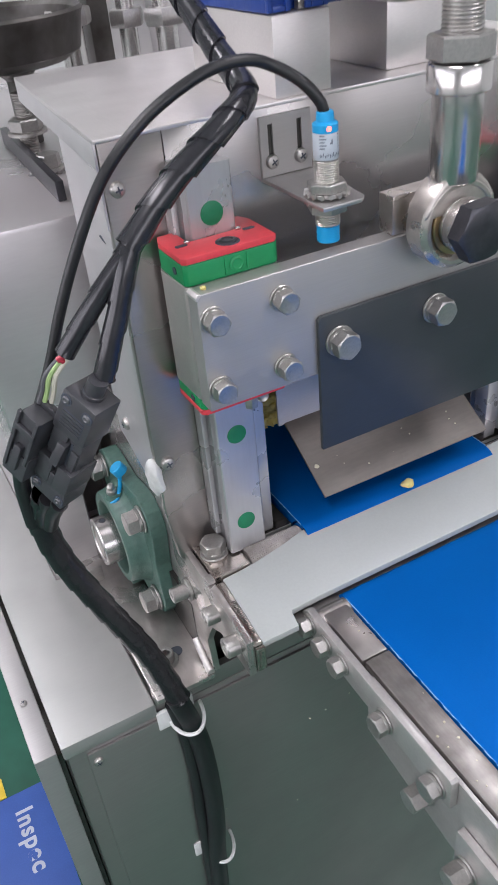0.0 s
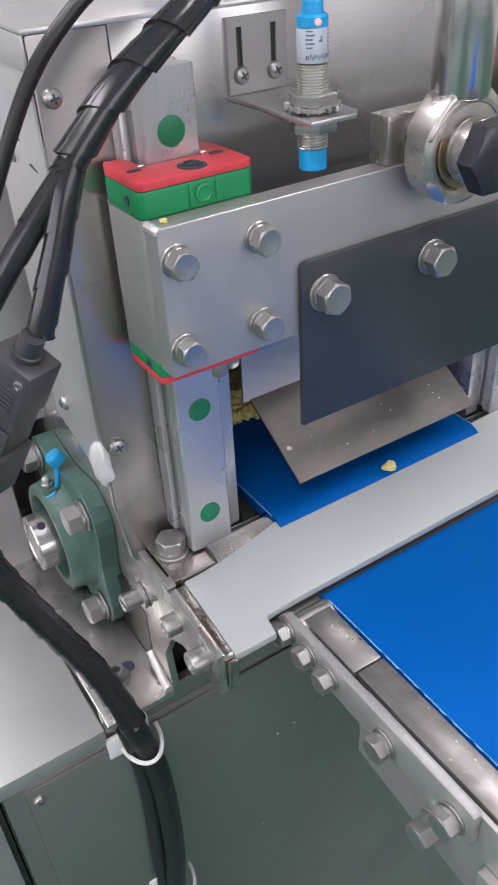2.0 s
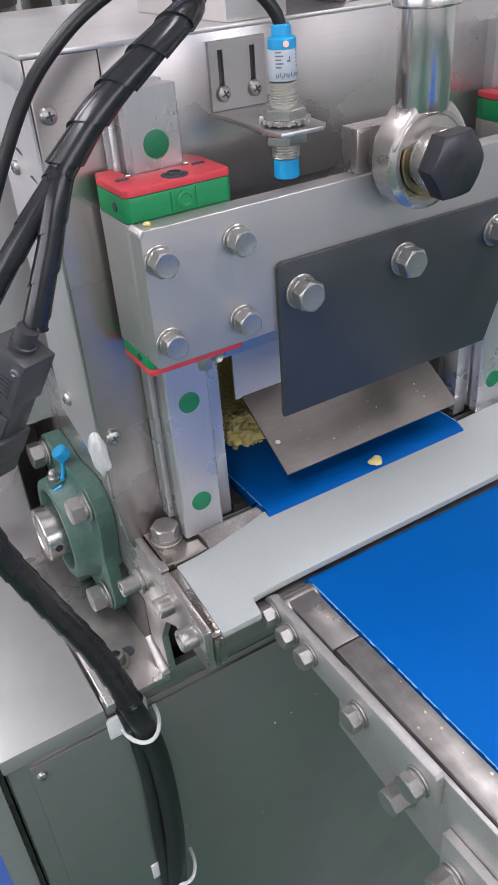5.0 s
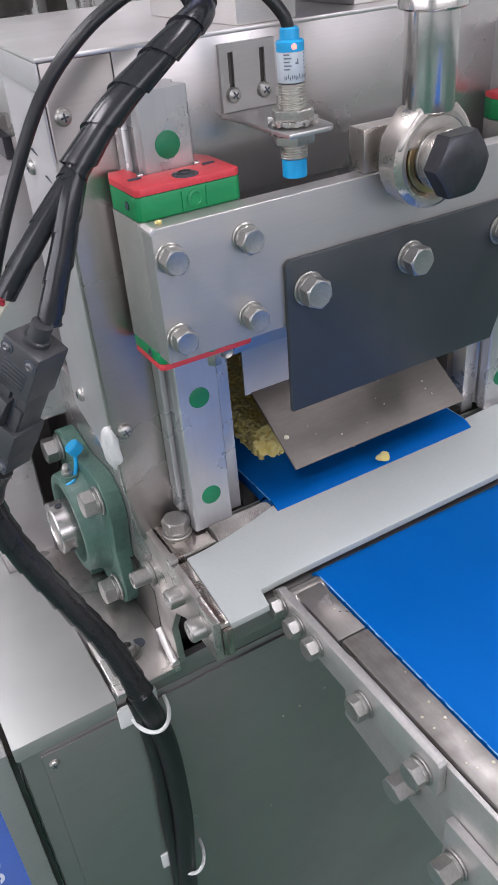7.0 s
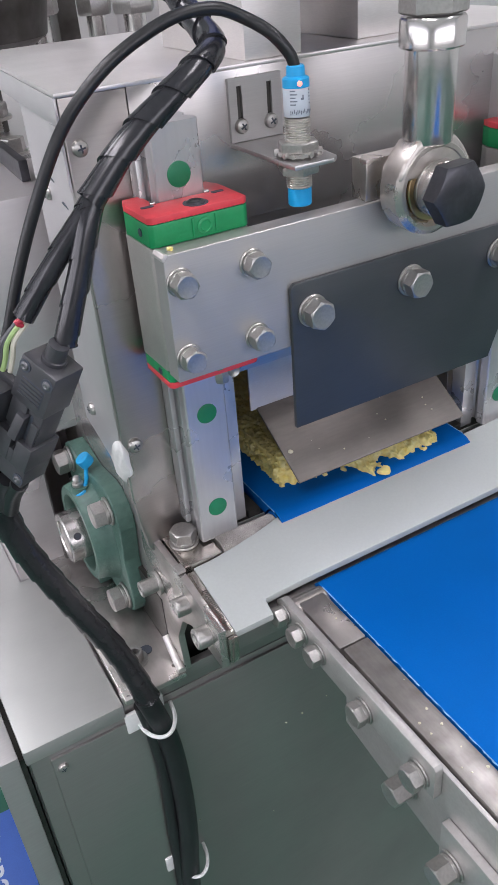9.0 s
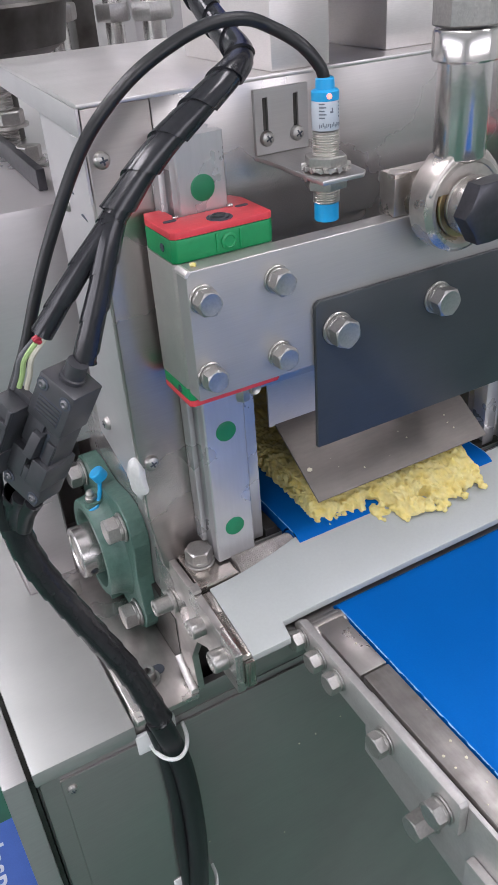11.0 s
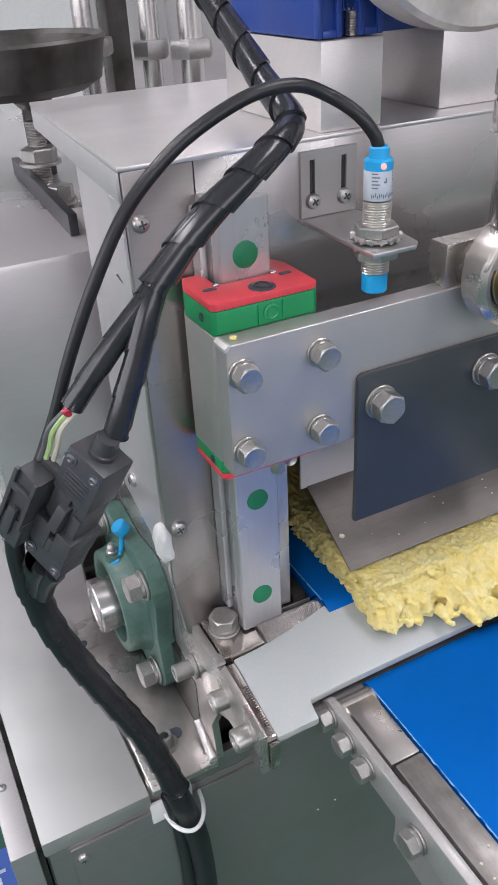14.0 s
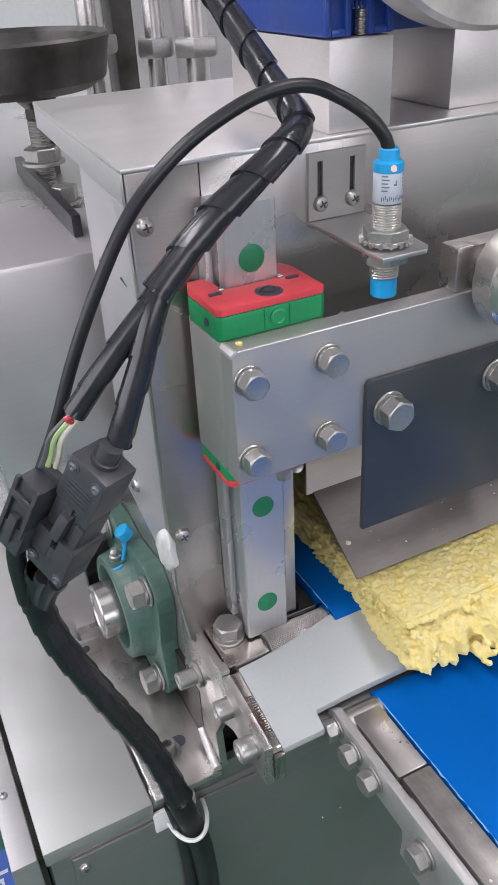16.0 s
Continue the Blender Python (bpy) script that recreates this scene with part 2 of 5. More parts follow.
def bm_lathe(profile, n=32, m=None, bm=None, phase=0.0):
    """Rings of (radius, height) about z, closed at both ends, moved by m."""
    bm = bm or bmesh.new()
    m = m or Matrix()
    rings = []
    for r, h in profile:
        if r < 1e-6:
            rings.append([bm.verts.new(m @ Vector((0, 0, h)))])
        else:
            rings.append([bm.verts.new(m @ Vector((r * math.cos(phase + 2 * math.pi * i / n), r * math.sin(phase + 2 * math.pi * i / n), h))) for i in range(n)])
    fs = []
    for a, b in zip(rings, rings[1:]):
        for i in range(n):
            j = (i + 1) % n
            if len(a) == 1 and len(b) == 1:
                continue
            if len(a) == 1:
                fs.append(bm.faces.new((a[0], b[i], b[j])))
            elif len(b) == 1:
                fs.append(bm.faces.new((a[i], a[j], b[0])))
            else:
                fs.append(bm.faces.new((a[i], a[j], b[j], b[i])))
    if len(rings[0]) > 1:
        fs.append(bm.faces.new(rings[0][::-1]))
    if len(rings[-1]) > 1:
        fs.append(bm.faces.new(rings[-1]))
    bmesh.ops.recalc_face_normals(bm, faces=fs)
    return bm


def bm_tube_ring(r0, r1, h0, h1, n=32, m=None, bm=None, ch=0.0004):
    """A hollow ring with chamfered rims."""
    bm = bm or bmesh.new()
    m = m or Matrix()
    prof = [(r0, h0 + ch), (r0 + ch, h0), (r1 - ch, h0), (r1, h0 + ch), (r1, h1 - ch), (r1 - ch, h1), (r0 + ch, h1), (r0, h1 - ch)]
    rings = [[bm.verts.new(m @ Vector((r * math.cos(2 * math.pi * i / n), r * math.sin(2 * math.pi * i / n), h))) for i in range(n)] for r, h in prof]
    fs = []
    for k in range(len(rings)):
        a, b = rings[k], rings[(k + 1) % len(rings)]
        for i in range(n):
            j = (i + 1) % n
            fs.append(bm.faces.new((a[i], a[j], b[j], b[i])))
    bmesh.ops.recalc_face_normals(bm, faces=fs)
    return bm


def smooth_path(pts, step=0.004):
    """Evenly spaced points on a smooth curve through the given ones."""
    P = [Vector(p) for p in pts]
    P = [P[0] * 2 - P[1]] + P + [P[-1] * 2 - P[-2]]
    out = []
    for i in range(1, len(P) - 2):
        p0, p1, p2, p3 = P[i - 1:i + 3]
        n = max(2, int((p2 - p1).length / step))
        for k in range(n):
            t = k / n
            out.append(0.5 * ((2 * p1) + (p2 - p0) * t + (2 * p0 - 5 * p1 + 4 * p2 - p3) * t * t + (3 * p1 - p0 - 3 * p2 + p3) * t ** 3))
    out.append(P[-2])
    return out


def bm_tube(pts, radius, n=12, step=0.004, pitch=0.0, lip=0.0, bm=None):
    """A tube along a smooth path; with a pitch it is a spiral wrap whose turns overlap by a lip."""
    bm = bm or bmesh.new()
    path = smooth_path(pts, step)
    up = Vector((0.3, -0.9, 0.2)).normalized()
    s, last, rings = 0.0, None, []
    for i, p in enumerate(path):
        d = (path[min(i + 1, len(path) - 1)] - path[max(i - 1, 0)]).normalized()
        a = (up - d * up.dot(d)).normalized()
        b = d.cross(a)
        up = a
        if last is not None:
            s += (p - last).length
        last = p
        ring = []
        for k in range(n):
            w = 2 * math.pi * k / n
            r = radius
            if pitch:
                f = (s / pitch + k / n) % 1.0
                r = radius * (1 + lip * (f - 0.5)) + (0.0002 if f > 0.93 else 0)
            ring.append(bm.verts.new(p + (a * math.cos(w) + b * math.sin(w)) * r))
        rings.append(ring)
    fs = []
    for a, b in zip(rings, rings[1:]):
        for k in range(n):
            j = (k + 1) % n
            fs.append(bm.faces.new((a[k], a[j], b[j], b[k])))
    fs.append(bm.faces.new(rings[0][::-1]))
    fs.append(bm.faces.new(rings[-1]))
    bmesh.ops.recalc_face_normals(bm, faces=fs)
    return bm


def bm_wrap(pts, radius, pitch, lip=0.16, n=40, m=5, step=0.0008):
    """A flat tape wound along a smooth path: each turn rises from under the one before to a free outer edge."""
    path = smooth_path(pts, step)
    up = Vector((0.3, -0.9, 0.2)).normalized()
    dist, frames_at = [0.0], []
    for i, p in enumerate(path):
        d = (path[min(i + 1, len(path) - 1)] - path[max(i - 1, 0)]).normalized()
        up = (up - d * up.dot(d)).normalized()
        frames_at.append((up.copy(), d.cross(up)))
        if i:
            dist.append(dist[-1] + (p - path[i - 1]).length)
    total = dist[-1]
    spots = np.array(dist)

    def spot(s, a, r):
        s = min(max(s, 0.0), total)
        i = min(int(np.searchsorted(spots, s, "right")) - 1, len(path) - 2)
        f = (s - dist[i]) / max(1e-9, dist[i + 1] - dist[i])
        u, v = frames_at[i]
        return path[i].lerp(path[i + 1], f) + (u * math.cos(a) + v * math.sin(a)) * r

    bm = bmesh.new()
    rows = []
    for k in range(int((total / pitch + 1) * n) + 1):
        a = 2 * math.pi * k / n
        s0 = pitch * (k / n - 1)
        row = [bm.verts.new(spot(s0 + 1.12 * pitch * j / m, a, radius * (1 - lip * 0.6 + lip * j / m))) for j in range(m + 1)]
        row.append(bm.verts.new(spot(s0 + 1.12 * pitch, a, radius * (1 - lip * 0.7))))
        rows.append(row)
    for p, q in zip(rows, rows[1:]):
        for j in range(m + 1):
            bm.faces.new((p[j], p[j + 1], q[j + 1], q[j]))
    bmesh.ops.recalc_face_normals(bm, faces=bm.faces)
    return bm


def mesh_of(name, bm, mat, smooth=35):
    me = bpy.data.meshes.new(name)
    bm.to_mesh(me)
    bm.free()
    me.materials.append(mat)
    if smooth:
        me.shade_smooth()
        me.set_sharp_from_angle(angle=radians(smooth))
    return me


def thing(name, base, label, category, group="", kind=""):
    """An empty at the thing's base."""
    ob = new(name)
    ob.empty_display_size = 0.02
    ob.location = base
    return tagged(ob, label, category, group, kind)


def world_of(ob):
    m = Matrix()
    while ob:
        m = ob.matrix_basis @ m
        ob = ob.parent
    return m


def part(name, bm, mat, parent, label="", smooth=35):
    """One mesh, built in world places, under a thing or a part."""
    ob = new(name, mesh_of(name, bm, mat, smooth))
    ob.parent = parent
    ob.matrix_basis = world_of(parent).inverted()
    if label:
        ob["label"] = label
    return ob


def single(name, bm, mat, label, category, group="", kind="", smooth=35):
    return tagged(new(name, mesh_of(name, bm, mat, smooth)), label, category, group, kind)


_cache = {}
ROT = {"-y": (90, 0, 0), "-x": (0, -90, 0), "+z": (0, 0, 0), "+x": (0, 90, 0), "-z": (180, 0, 0)}


def place_part(name, key, build, mat, parent, m, label="", smooth=30):
    """A part on shared mesh data at a world pose m."""
    if key not in _cache:
        _cache[key] = mesh_of(name, build(), mat, smooth)
    ob = new(name, _cache[key])
    ob.parent = parent
    ob.matrix_basis = world_of(parent).inverted() @ m
    if label:
        ob["label"] = label
    return ob


def hex_head(af, h, n=48, m=None):
    """A hexagon head whose crown is turned to a cone, so the flats end in arcs."""
    ap = af / 2
    r0 = ap * 0.93
    bm = bmesh.new()
    rings = [[], [], [], []]
    for k in range(n):
        a = 2 * math.pi * k / n
        r = ap / math.cos((a + math.pi / 6) % (math.pi / 3) - math.pi / 6)
        c, s = math.cos(a), math.sin(a)
        for ring, rr, z in zip(rings, (r, r, r0, r0 * 0.25), (0.0, h - (r - r0) * 0.55, h, h - 0.00030)):
            ring.append(bm.verts.new((rr * c, rr * s, z)))
    for p, q in zip(rings, rings[1:]):
        for k in range(n):
            l = (k + 1) % n
            bm.faces.new((p[k], p[l], q[l], q[k]))
    bm.faces.new(rings[0][::-1])
    bm.faces.new(rings[-1])
    if m:
        bm.transform(m)
    return bm


def bolt(parent, x, y, z, way, af=0.013, h=0.0053, spin=0, washer=True, socket=False, mat=None):
    """A bolt head with its spring washer and flat washer, standing on a face at (x, y, z)."""
    m = pose(x, y, z, *ROT[way]) @ pose(0, 0, 0, 0, 0, spin)
    mat = mat or CHROME
    k = af / 0.013
    up = 0.0034 * k if washer else 0.0
    build = (lambda: socket_head(af, h)) if socket else (lambda: hex_head(af, h))
    head = place_part("bolt", ("head", af, h, socket, mat.name), build, mat, parent, m @ pose(0, 0, up))
    if washer:
        under = head if parent.parent is None else parent
        place_part("washer", ("flat", af), lambda: bm_tube_ring(0.0042 * k, 0.0082 * k, 0, 0.0014 * k, 28), CHROME, under, m)
        place_part("spring_washer", ("spring", af), lambda: spring_washer(k), CHROME, under, m)
    return head


def spring_washer(k):
    bm = bm_tube_ring(0.0042 * k, 0.0070 * k, 0.0014 * k, 0.0034 * k, 24, ch=0.0003)
    return bm


def socket_head(d, h):
    r = d / 2
    q = r * 0.52
    bm = bm_lathe([(r, 0), (r, h - 0.0006), (r - 0.0006, h), (q * 1.12, h), (q, h - 0.0006)], 28)
    bm.faces.ensure_lookup_table()
    cap = [f for f in bm.faces if len(f.verts) == 28 and abs(f.calc_center_median().z - (h - 0.0006)) < 1e-5]
    bmesh.ops.delete(bm, geom=cap, context="FACES_ONLY")
    bm_lathe([(q, h - 0.0006), (q * 0.98, h * 0.4), (0, h * 0.38)], 6, bm=bm)
    for f in list(bm.faces):
        if len(f.verts) == 6 and abs(f.calc_center_median().z - (h - 0.0006)) < 1e-5:
            bmesh.ops.delete(bm, geom=[f], context="FACES_ONLY")
    return bm


def cross_screw(parent, x, y, z, way, d=0.008, spin=20):
    """A round-headed cross-slot screw."""
    m = pose(x, y, z, *ROT[way]) @ pose(0, 0, 0, 0, 0, spin)
    r = d / 2
    ob = place_part("screw", ("pan", d), lambda: bm_lathe([(r, 0), (r, r * 0.3), (r * 0.85, r * 0.6), (r * 0.5, r * 0.78), (0, r * 0.84)], 24), CHROME, parent, m)

    def slots():
        bm = bm_box(-r * 0.5, r * 0.5, -r * 0.1, r * 0.1, r * 0.7, r * 0.86)
        return bm_box(-r * 0.1, r * 0.1, -r * 0.5, r * 0.5, r * 0.7, r * 0.862, bm=bm)
    place_part("cross_slot", ("cross", d), slots, INK, parent, m)
    return ob


# ---- the hall ----
def build_hall():
    single("floor", bm_box(-5, 5, -5, 6, -0.1, 0), FLOOR_GREEN, "green epoxy factory floor with a soft sheen", "floor", kind="structure")
    single("ceiling", bm_box(-5.1, 5.1, -5.1, 6.1, 3.7, 3.8), CEILING_PAINT, "white panelled factory ceiling", "ceiling", kind="structure")
    single("wall_east", bm_box(5, 5.12, -5, 6, 0, 3.7), WALL_PAINT, "white painted factory wall", "wall", kind="structure")
    single("wall_north", bm_box(-5, 5, 6, 6.12, 0, 3.7), WALL_PAINT, "white painted factory wall", "wall", kind="structure")
    # walls with a band of windows
    bm = bm_box(-5.12, -5, -5, 6, 0, 1.0)
    bm_box(-5.12, -5, -5, 6, 3.0, 3.7, bm=bm)
    bm_box(-5.12, -5, -5, -3.2, 1.0, 3.0, bm=bm)
    bm_box(-5.12, -5, 4.2, 6, 1.0, 3.0, bm=bm)
    single("wall_west", bm, WALL_PAINT, "white painted wall with a band of windows", "wall", kind="structure")
    bm = bm_box(-5, 5, -5.12, -5, 0, 1.2)
    bm_box(-5, 5, -5.12, -5, 2.9, 3.7, bm=bm)
    bm_box(-5, -3.2, -5.12, -5, 1.2, 2.9, bm=bm)
    bm_box(4.2, 5, -5.12, -5, 1.2, 2.9, bm=bm)
    single("wall_south", bm, WALL_PAINT, "white painted wall with a band of windows", "wall", kind="structure")
    for i in range(5):
        y = -3.2 + 7.4 * i / 4
        single("window_1", bm_box(-5.08, -5.04, y - 0.03, y + 0.03, 1.0, 3.0), ALU, "grey aluminium window mullion", "window", kind="structure")
        x = -3.2 + 7.4 * i / 4
        single("window_2", bm_box(x - 0.03, x + 0.03, -5.08, -5.04, 1.2, 2.9), ALU, "grey aluminium window mullion", "window", kind="structure")
    for lx, ly in ((-1.2, -0.6), (1.6, -0.6), (-1.2, 2.2), (1.6, 2.2)):
        t = thing("ceiling_light", (lx, ly, 3.7), "long white ceiling light with a lit diffuser", "ceiling light", "lights of the hall")
        bm = bm_box(lx - 0.3, lx + 0.3, ly - 1.13, ly + 1.13, 3.62, 3.7, 0.01)
        part("housing", bm, WALL_PAINT, t)
        part("diffuser", bm_box(lx - 0.27, lx + 0.27, ly - 1.1, ly + 1.1, 3.605, 3.62), LAMP_GLOW, t)


build_hall()


# ---- the machine's body ----
CX = 0.248


def build_machine():
    t = thing("machine_body", (0.2, 0.5, 0.0), "brushed stainless steel body of a dough cutting machine", "machine")
    # lower cabinet with an inset door
    part("front_panel", bm_box(0.0065, 0.55, 0.328, 0.334, 0.10, 0.8690, 0.0008), SLEEK, t, "dark reflecting stainless front panel")
    part("cabinet", bm_box(0.005, 0.55, 0.335, 1.05, 0.10, 0.868, 0.002), SLEEK, t)
    part("front_panel_top", bm_box(0.0675, 0.55, 0.3285, 0.334, 0.8692, 0.8842, 0.0005), SLEEK, t)
    door = part("door", bm_box(0.0180, 0.360, 0.3258, 0.3279, 0.12, 0.8640, 0.0010), SLEEK, t, "flat stainless cabinet door")
    cross_screw(door, 0.0235, 0.3258, 0.8545, "-y", 0.0065)
    bm = bm_prism([(0.0045, 0.3255), (0.067, 0.3255), (0.067, 0.4712), (0.0457, 0.4712), (0.0457, 1.05), (0.0045, 1.05)], 0.8695, 0.881, "z", 0.0012)
    part("deck", bm, DECK, t, "pale satin stainless deck sheet")
    part("side_frame", bm_box(-0.0125, 0.0015, 0.325, 1.05, 0.10, 0.8805, 0.0012), SHEET, t)
    part("side_frame_lining", bm_box(0.0015, 0.0045, 0.33, 1.05, 0.10, 0.872), DARK_METAL, t)
    cross_screw(t, -0.0065, 0.372, 0.8805, "+z", 0.005)
    bm = bm_box(0.068, 0.1085, 0.321, 0.48, 0.8844, 0.8885, 0.001)
    part("base_plate", bm, POLISHED, t)
    part("lower_box_sill", bm_box(0.1085, 0.40, 0.345, 0.48, 0.868, 0.93), DARK_METAL, t)
    for lx in (0.03, 0.50):
        for ly in (0.38, 1.0):
            part("foot", bm_lathe([(0.03, 0.0), (0.03, 0.015), (0.012, 0.022), (0.012, 0.105)], 20, Matrix.Translation((lx, ly, 0))), CHROME, t)

    # the rear box beside the tower
    bm = bm_box(0.046, 0.42, 0.4715, 1.0, 0.990, 1.148, 0.003)
    bm_box(0.046, 0.081, 0.4715, 1.0, 0.868, 0.9899, bm=bm)
    bm_box(0.081, 0.42, 0.545, 1.0, 0.868, 0.9899, bm=bm)
    part("rear_box", bm, REAR, t, "stainless rear box with a flat top")
    # sheets darker than the box, added inside the recess to deepen its shade
    part("recess_shade_sheet", bm_box(0.0815, 0.1110, 0.5350, 0.5445, 0.8815, 0.9895), SLEEK, t)
    part("recess_shade_sheet", bm_box(0.0812, 0.0822, 0.4720, 0.5349, 0.8815, 0.9895), SLEEK, t)
    part("recess_shade_sheet", bm_box(0.1165, 0.1185, 0.4790, 0.5349, 0.8815, 0.9895), SLEEK, t)
    part("tab", bm_box(0.0590, 0.0770, 0.4430, 0.4460, 0.8885, 0.9020, 0.0010), POLISHED, t)
    part("tab_hole", bm_lathe([(0.0028, 0.0), (0.0028, 0.0006), (0, 0.0006)], 16, pose(0.0665, 0.4430, 0.8955, 90, 0, 0)), INK, t)


def build_tower():
    t = thing("tower_housing", (CX, 0.40, 0.93), "stainless steel sheet housing that carries the guide rails", "machine housing")
    # front wall with the outlet opening
    bm = bm_box(0.1319, 0.395, 0.342, 0.346, 1.149, 1.217, 0.0003)
    part("front_wall", bm, STEEL, t, "brushed stainless front sheet")
    for x0, x1, z0 in ((0.1325, 0.165, 0.966), (0.331, 0.395, 0.966), (0.165, 0.331, 1.066)):
        part("lower_wall", bm_box(x0, x1, 0.3435, 0.3475, z0, 1.1485), STEEL, t, "recessed lower front plate around the outlet")
    poly = [(0.1016, 1.2165), (0.1315, 1.2165), (0.1315, 0.968), (0.113, 0.966), (0.106, 0.975), (0.1016, 1.012)]
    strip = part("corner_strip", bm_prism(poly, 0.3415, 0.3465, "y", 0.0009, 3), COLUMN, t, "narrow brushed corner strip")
    cross_screw(strip, 0.1080, 0.3415, 1.0455, "-y")
    cross_screw(strip, 0.1072, 0.3415, 1.196, "-y", 0.0072, 10)
    # the side of the housing runs slightly askew towards the back
    skew = lambda y: 0.0751 * (y - 0.3415)
    bm = bm_prism([(0.1016, 0.3465), (0.1046, 0.3465), (0.1046 + skew(0.428), 0.428), (0.1016 + skew(0.428), 0.428)], 1.020, 1.2164, "z", 0.0004)
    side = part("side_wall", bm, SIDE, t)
    part("bearing_plate", bm_box(0.1116, 0.1160, 0.3475, 0.478, 0.8887, 1.030, 0.0006), STEEL, t, "recessed side plate behind the bearing")
    for y0, z0 in ((0.3800, 1.1745), (0.3600, 1.1665)):
        part("relief_slit", bm_prism([(y0, z0), (y0 + 0.008, z0 + 0.0014), (y0 + 0.008, z0 + 0.0020), (y0, z0 + 0.0006)], 0.1011 + skew(y0), 0.1024 + skew(y0), "x"), INK, side)
    cross_screw(side, 0.1016 + skew(0.399), 0.399, 1.041, "-x")
    cross_screw(side, 0.1016 + skew(0.397), 0.397, 1.166, "-x", 0.007)
    part("side_wall", bm_box(0.392, 0.395, 0.3475, 0.466, 0.96, 1.198), SHEET, t)
    part("back_wall", bm_box(0.1125, 0.392, 0.4265, 0.4295, 1.031, 1.2164), SHEET, t)
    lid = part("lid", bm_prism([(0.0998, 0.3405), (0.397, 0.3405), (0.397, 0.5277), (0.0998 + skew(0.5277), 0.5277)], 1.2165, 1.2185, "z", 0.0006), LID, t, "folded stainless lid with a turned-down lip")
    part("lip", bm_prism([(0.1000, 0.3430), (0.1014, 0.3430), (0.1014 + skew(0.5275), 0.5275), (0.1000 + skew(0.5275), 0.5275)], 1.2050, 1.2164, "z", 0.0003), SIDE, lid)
    part("lip", bm_prism([(0.3430, 1.178), (0.3430, 1.2049), (0.3570, 1.2049)], 0.1002, 0.1013, "x"), SIDE, lid)
    part("back_lip", bm_box(0.1145, 0.396, 0.5255, 0.5275, 1.205, 1.2164), SHEET, lid)
    # seal of white compound on the edge
    bm = bmesh.new()
    bmesh.ops.create_icosphere(bm, subdivisions=4, radius=1.0)
    for v in bm.verts:
        q = v.co.copy()
        wide = 1.0 if q.z > 0 else 1.0 - 0.45 * q.z * q.z
        v.co = Vector((0.1012 + 0.0040 * q.x * wide - 0.0010 * q.z, 0.3475 + 0.0092 * q.y * wide - 0.0030 * q.z, 1.0335 + 0.0150 * q.z))
        v.co += noise.noise_vector(q * 1.7) * 0.0012 + noise.noise_vector(q * 5.0) * 0.0002
    part("seal", bm, WHITE_TAPE, t, "lump of white sealing compound")
    # outlet lining
    bm = bm_box(0.160, 0.1655, 0.3475, 0.462, 0.95, 1.066)
    bm_box(0.3305, 0.336, 0.3475, 0.462, 0.95, 1.066, bm=bm)
    bm_box(0.160, 0.336, 0.3475, 0.462, 1.0665, 1.070, bm=bm)
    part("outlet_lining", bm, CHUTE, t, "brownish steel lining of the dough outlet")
    # two small screws above the beam
    for z in (1.137, 1.126):
        cross_screw(t, 0.199, 0.3435, z, "-y", 0.0045)

    # deflector sheet
    d = thing("deflector", (CX, 0.335, 1.0), "bent steel deflector sheet with a dark-toned apron over the dough outlet", "deflector")
    # one sheet: pale upright and dark apron put light and reflections into colour
    part("upright", bm_prism([(0.1865, 1.098), (0.1865, 1.0305), (0.3115, 1.0305), (0.3115, 1.098)], 0.3565, 0.3578, "y"), RISER, d)
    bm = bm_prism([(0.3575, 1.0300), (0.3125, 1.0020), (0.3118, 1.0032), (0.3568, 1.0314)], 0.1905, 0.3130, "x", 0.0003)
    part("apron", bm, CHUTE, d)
    rng = random.Random(4)
    for i in range(16):
        s, u = rng.random(), rng.uniform(0.03, 0.97)
        y, z = 0.3125 + 0.043 * s, 1.0035 + 0.0279 * s
        r = rng.uniform(0.00025, 0.0006) if i else 0.0015
        if not i:
            y, z, u = 0.328, 1.0138, 0.045
        place_part("crumb", ("crumb", i), lambda r=r: crumb_mesh(r, i), CRUMB, d, pose(0.19 + 0.1165 * u, y, z))


def crumb_mesh(r, seed):
    bm = bmesh.new()
    bmesh.ops.create_icosphere(bm, subdivisions=2, radius=r)
    for v in bm.verts:
        v.co *= 1 + 0.45 * noise.noise(v.co / r * 1.3 + Vector((seed, 3, 1)))
        v.co.z *= 0.75
    return bm


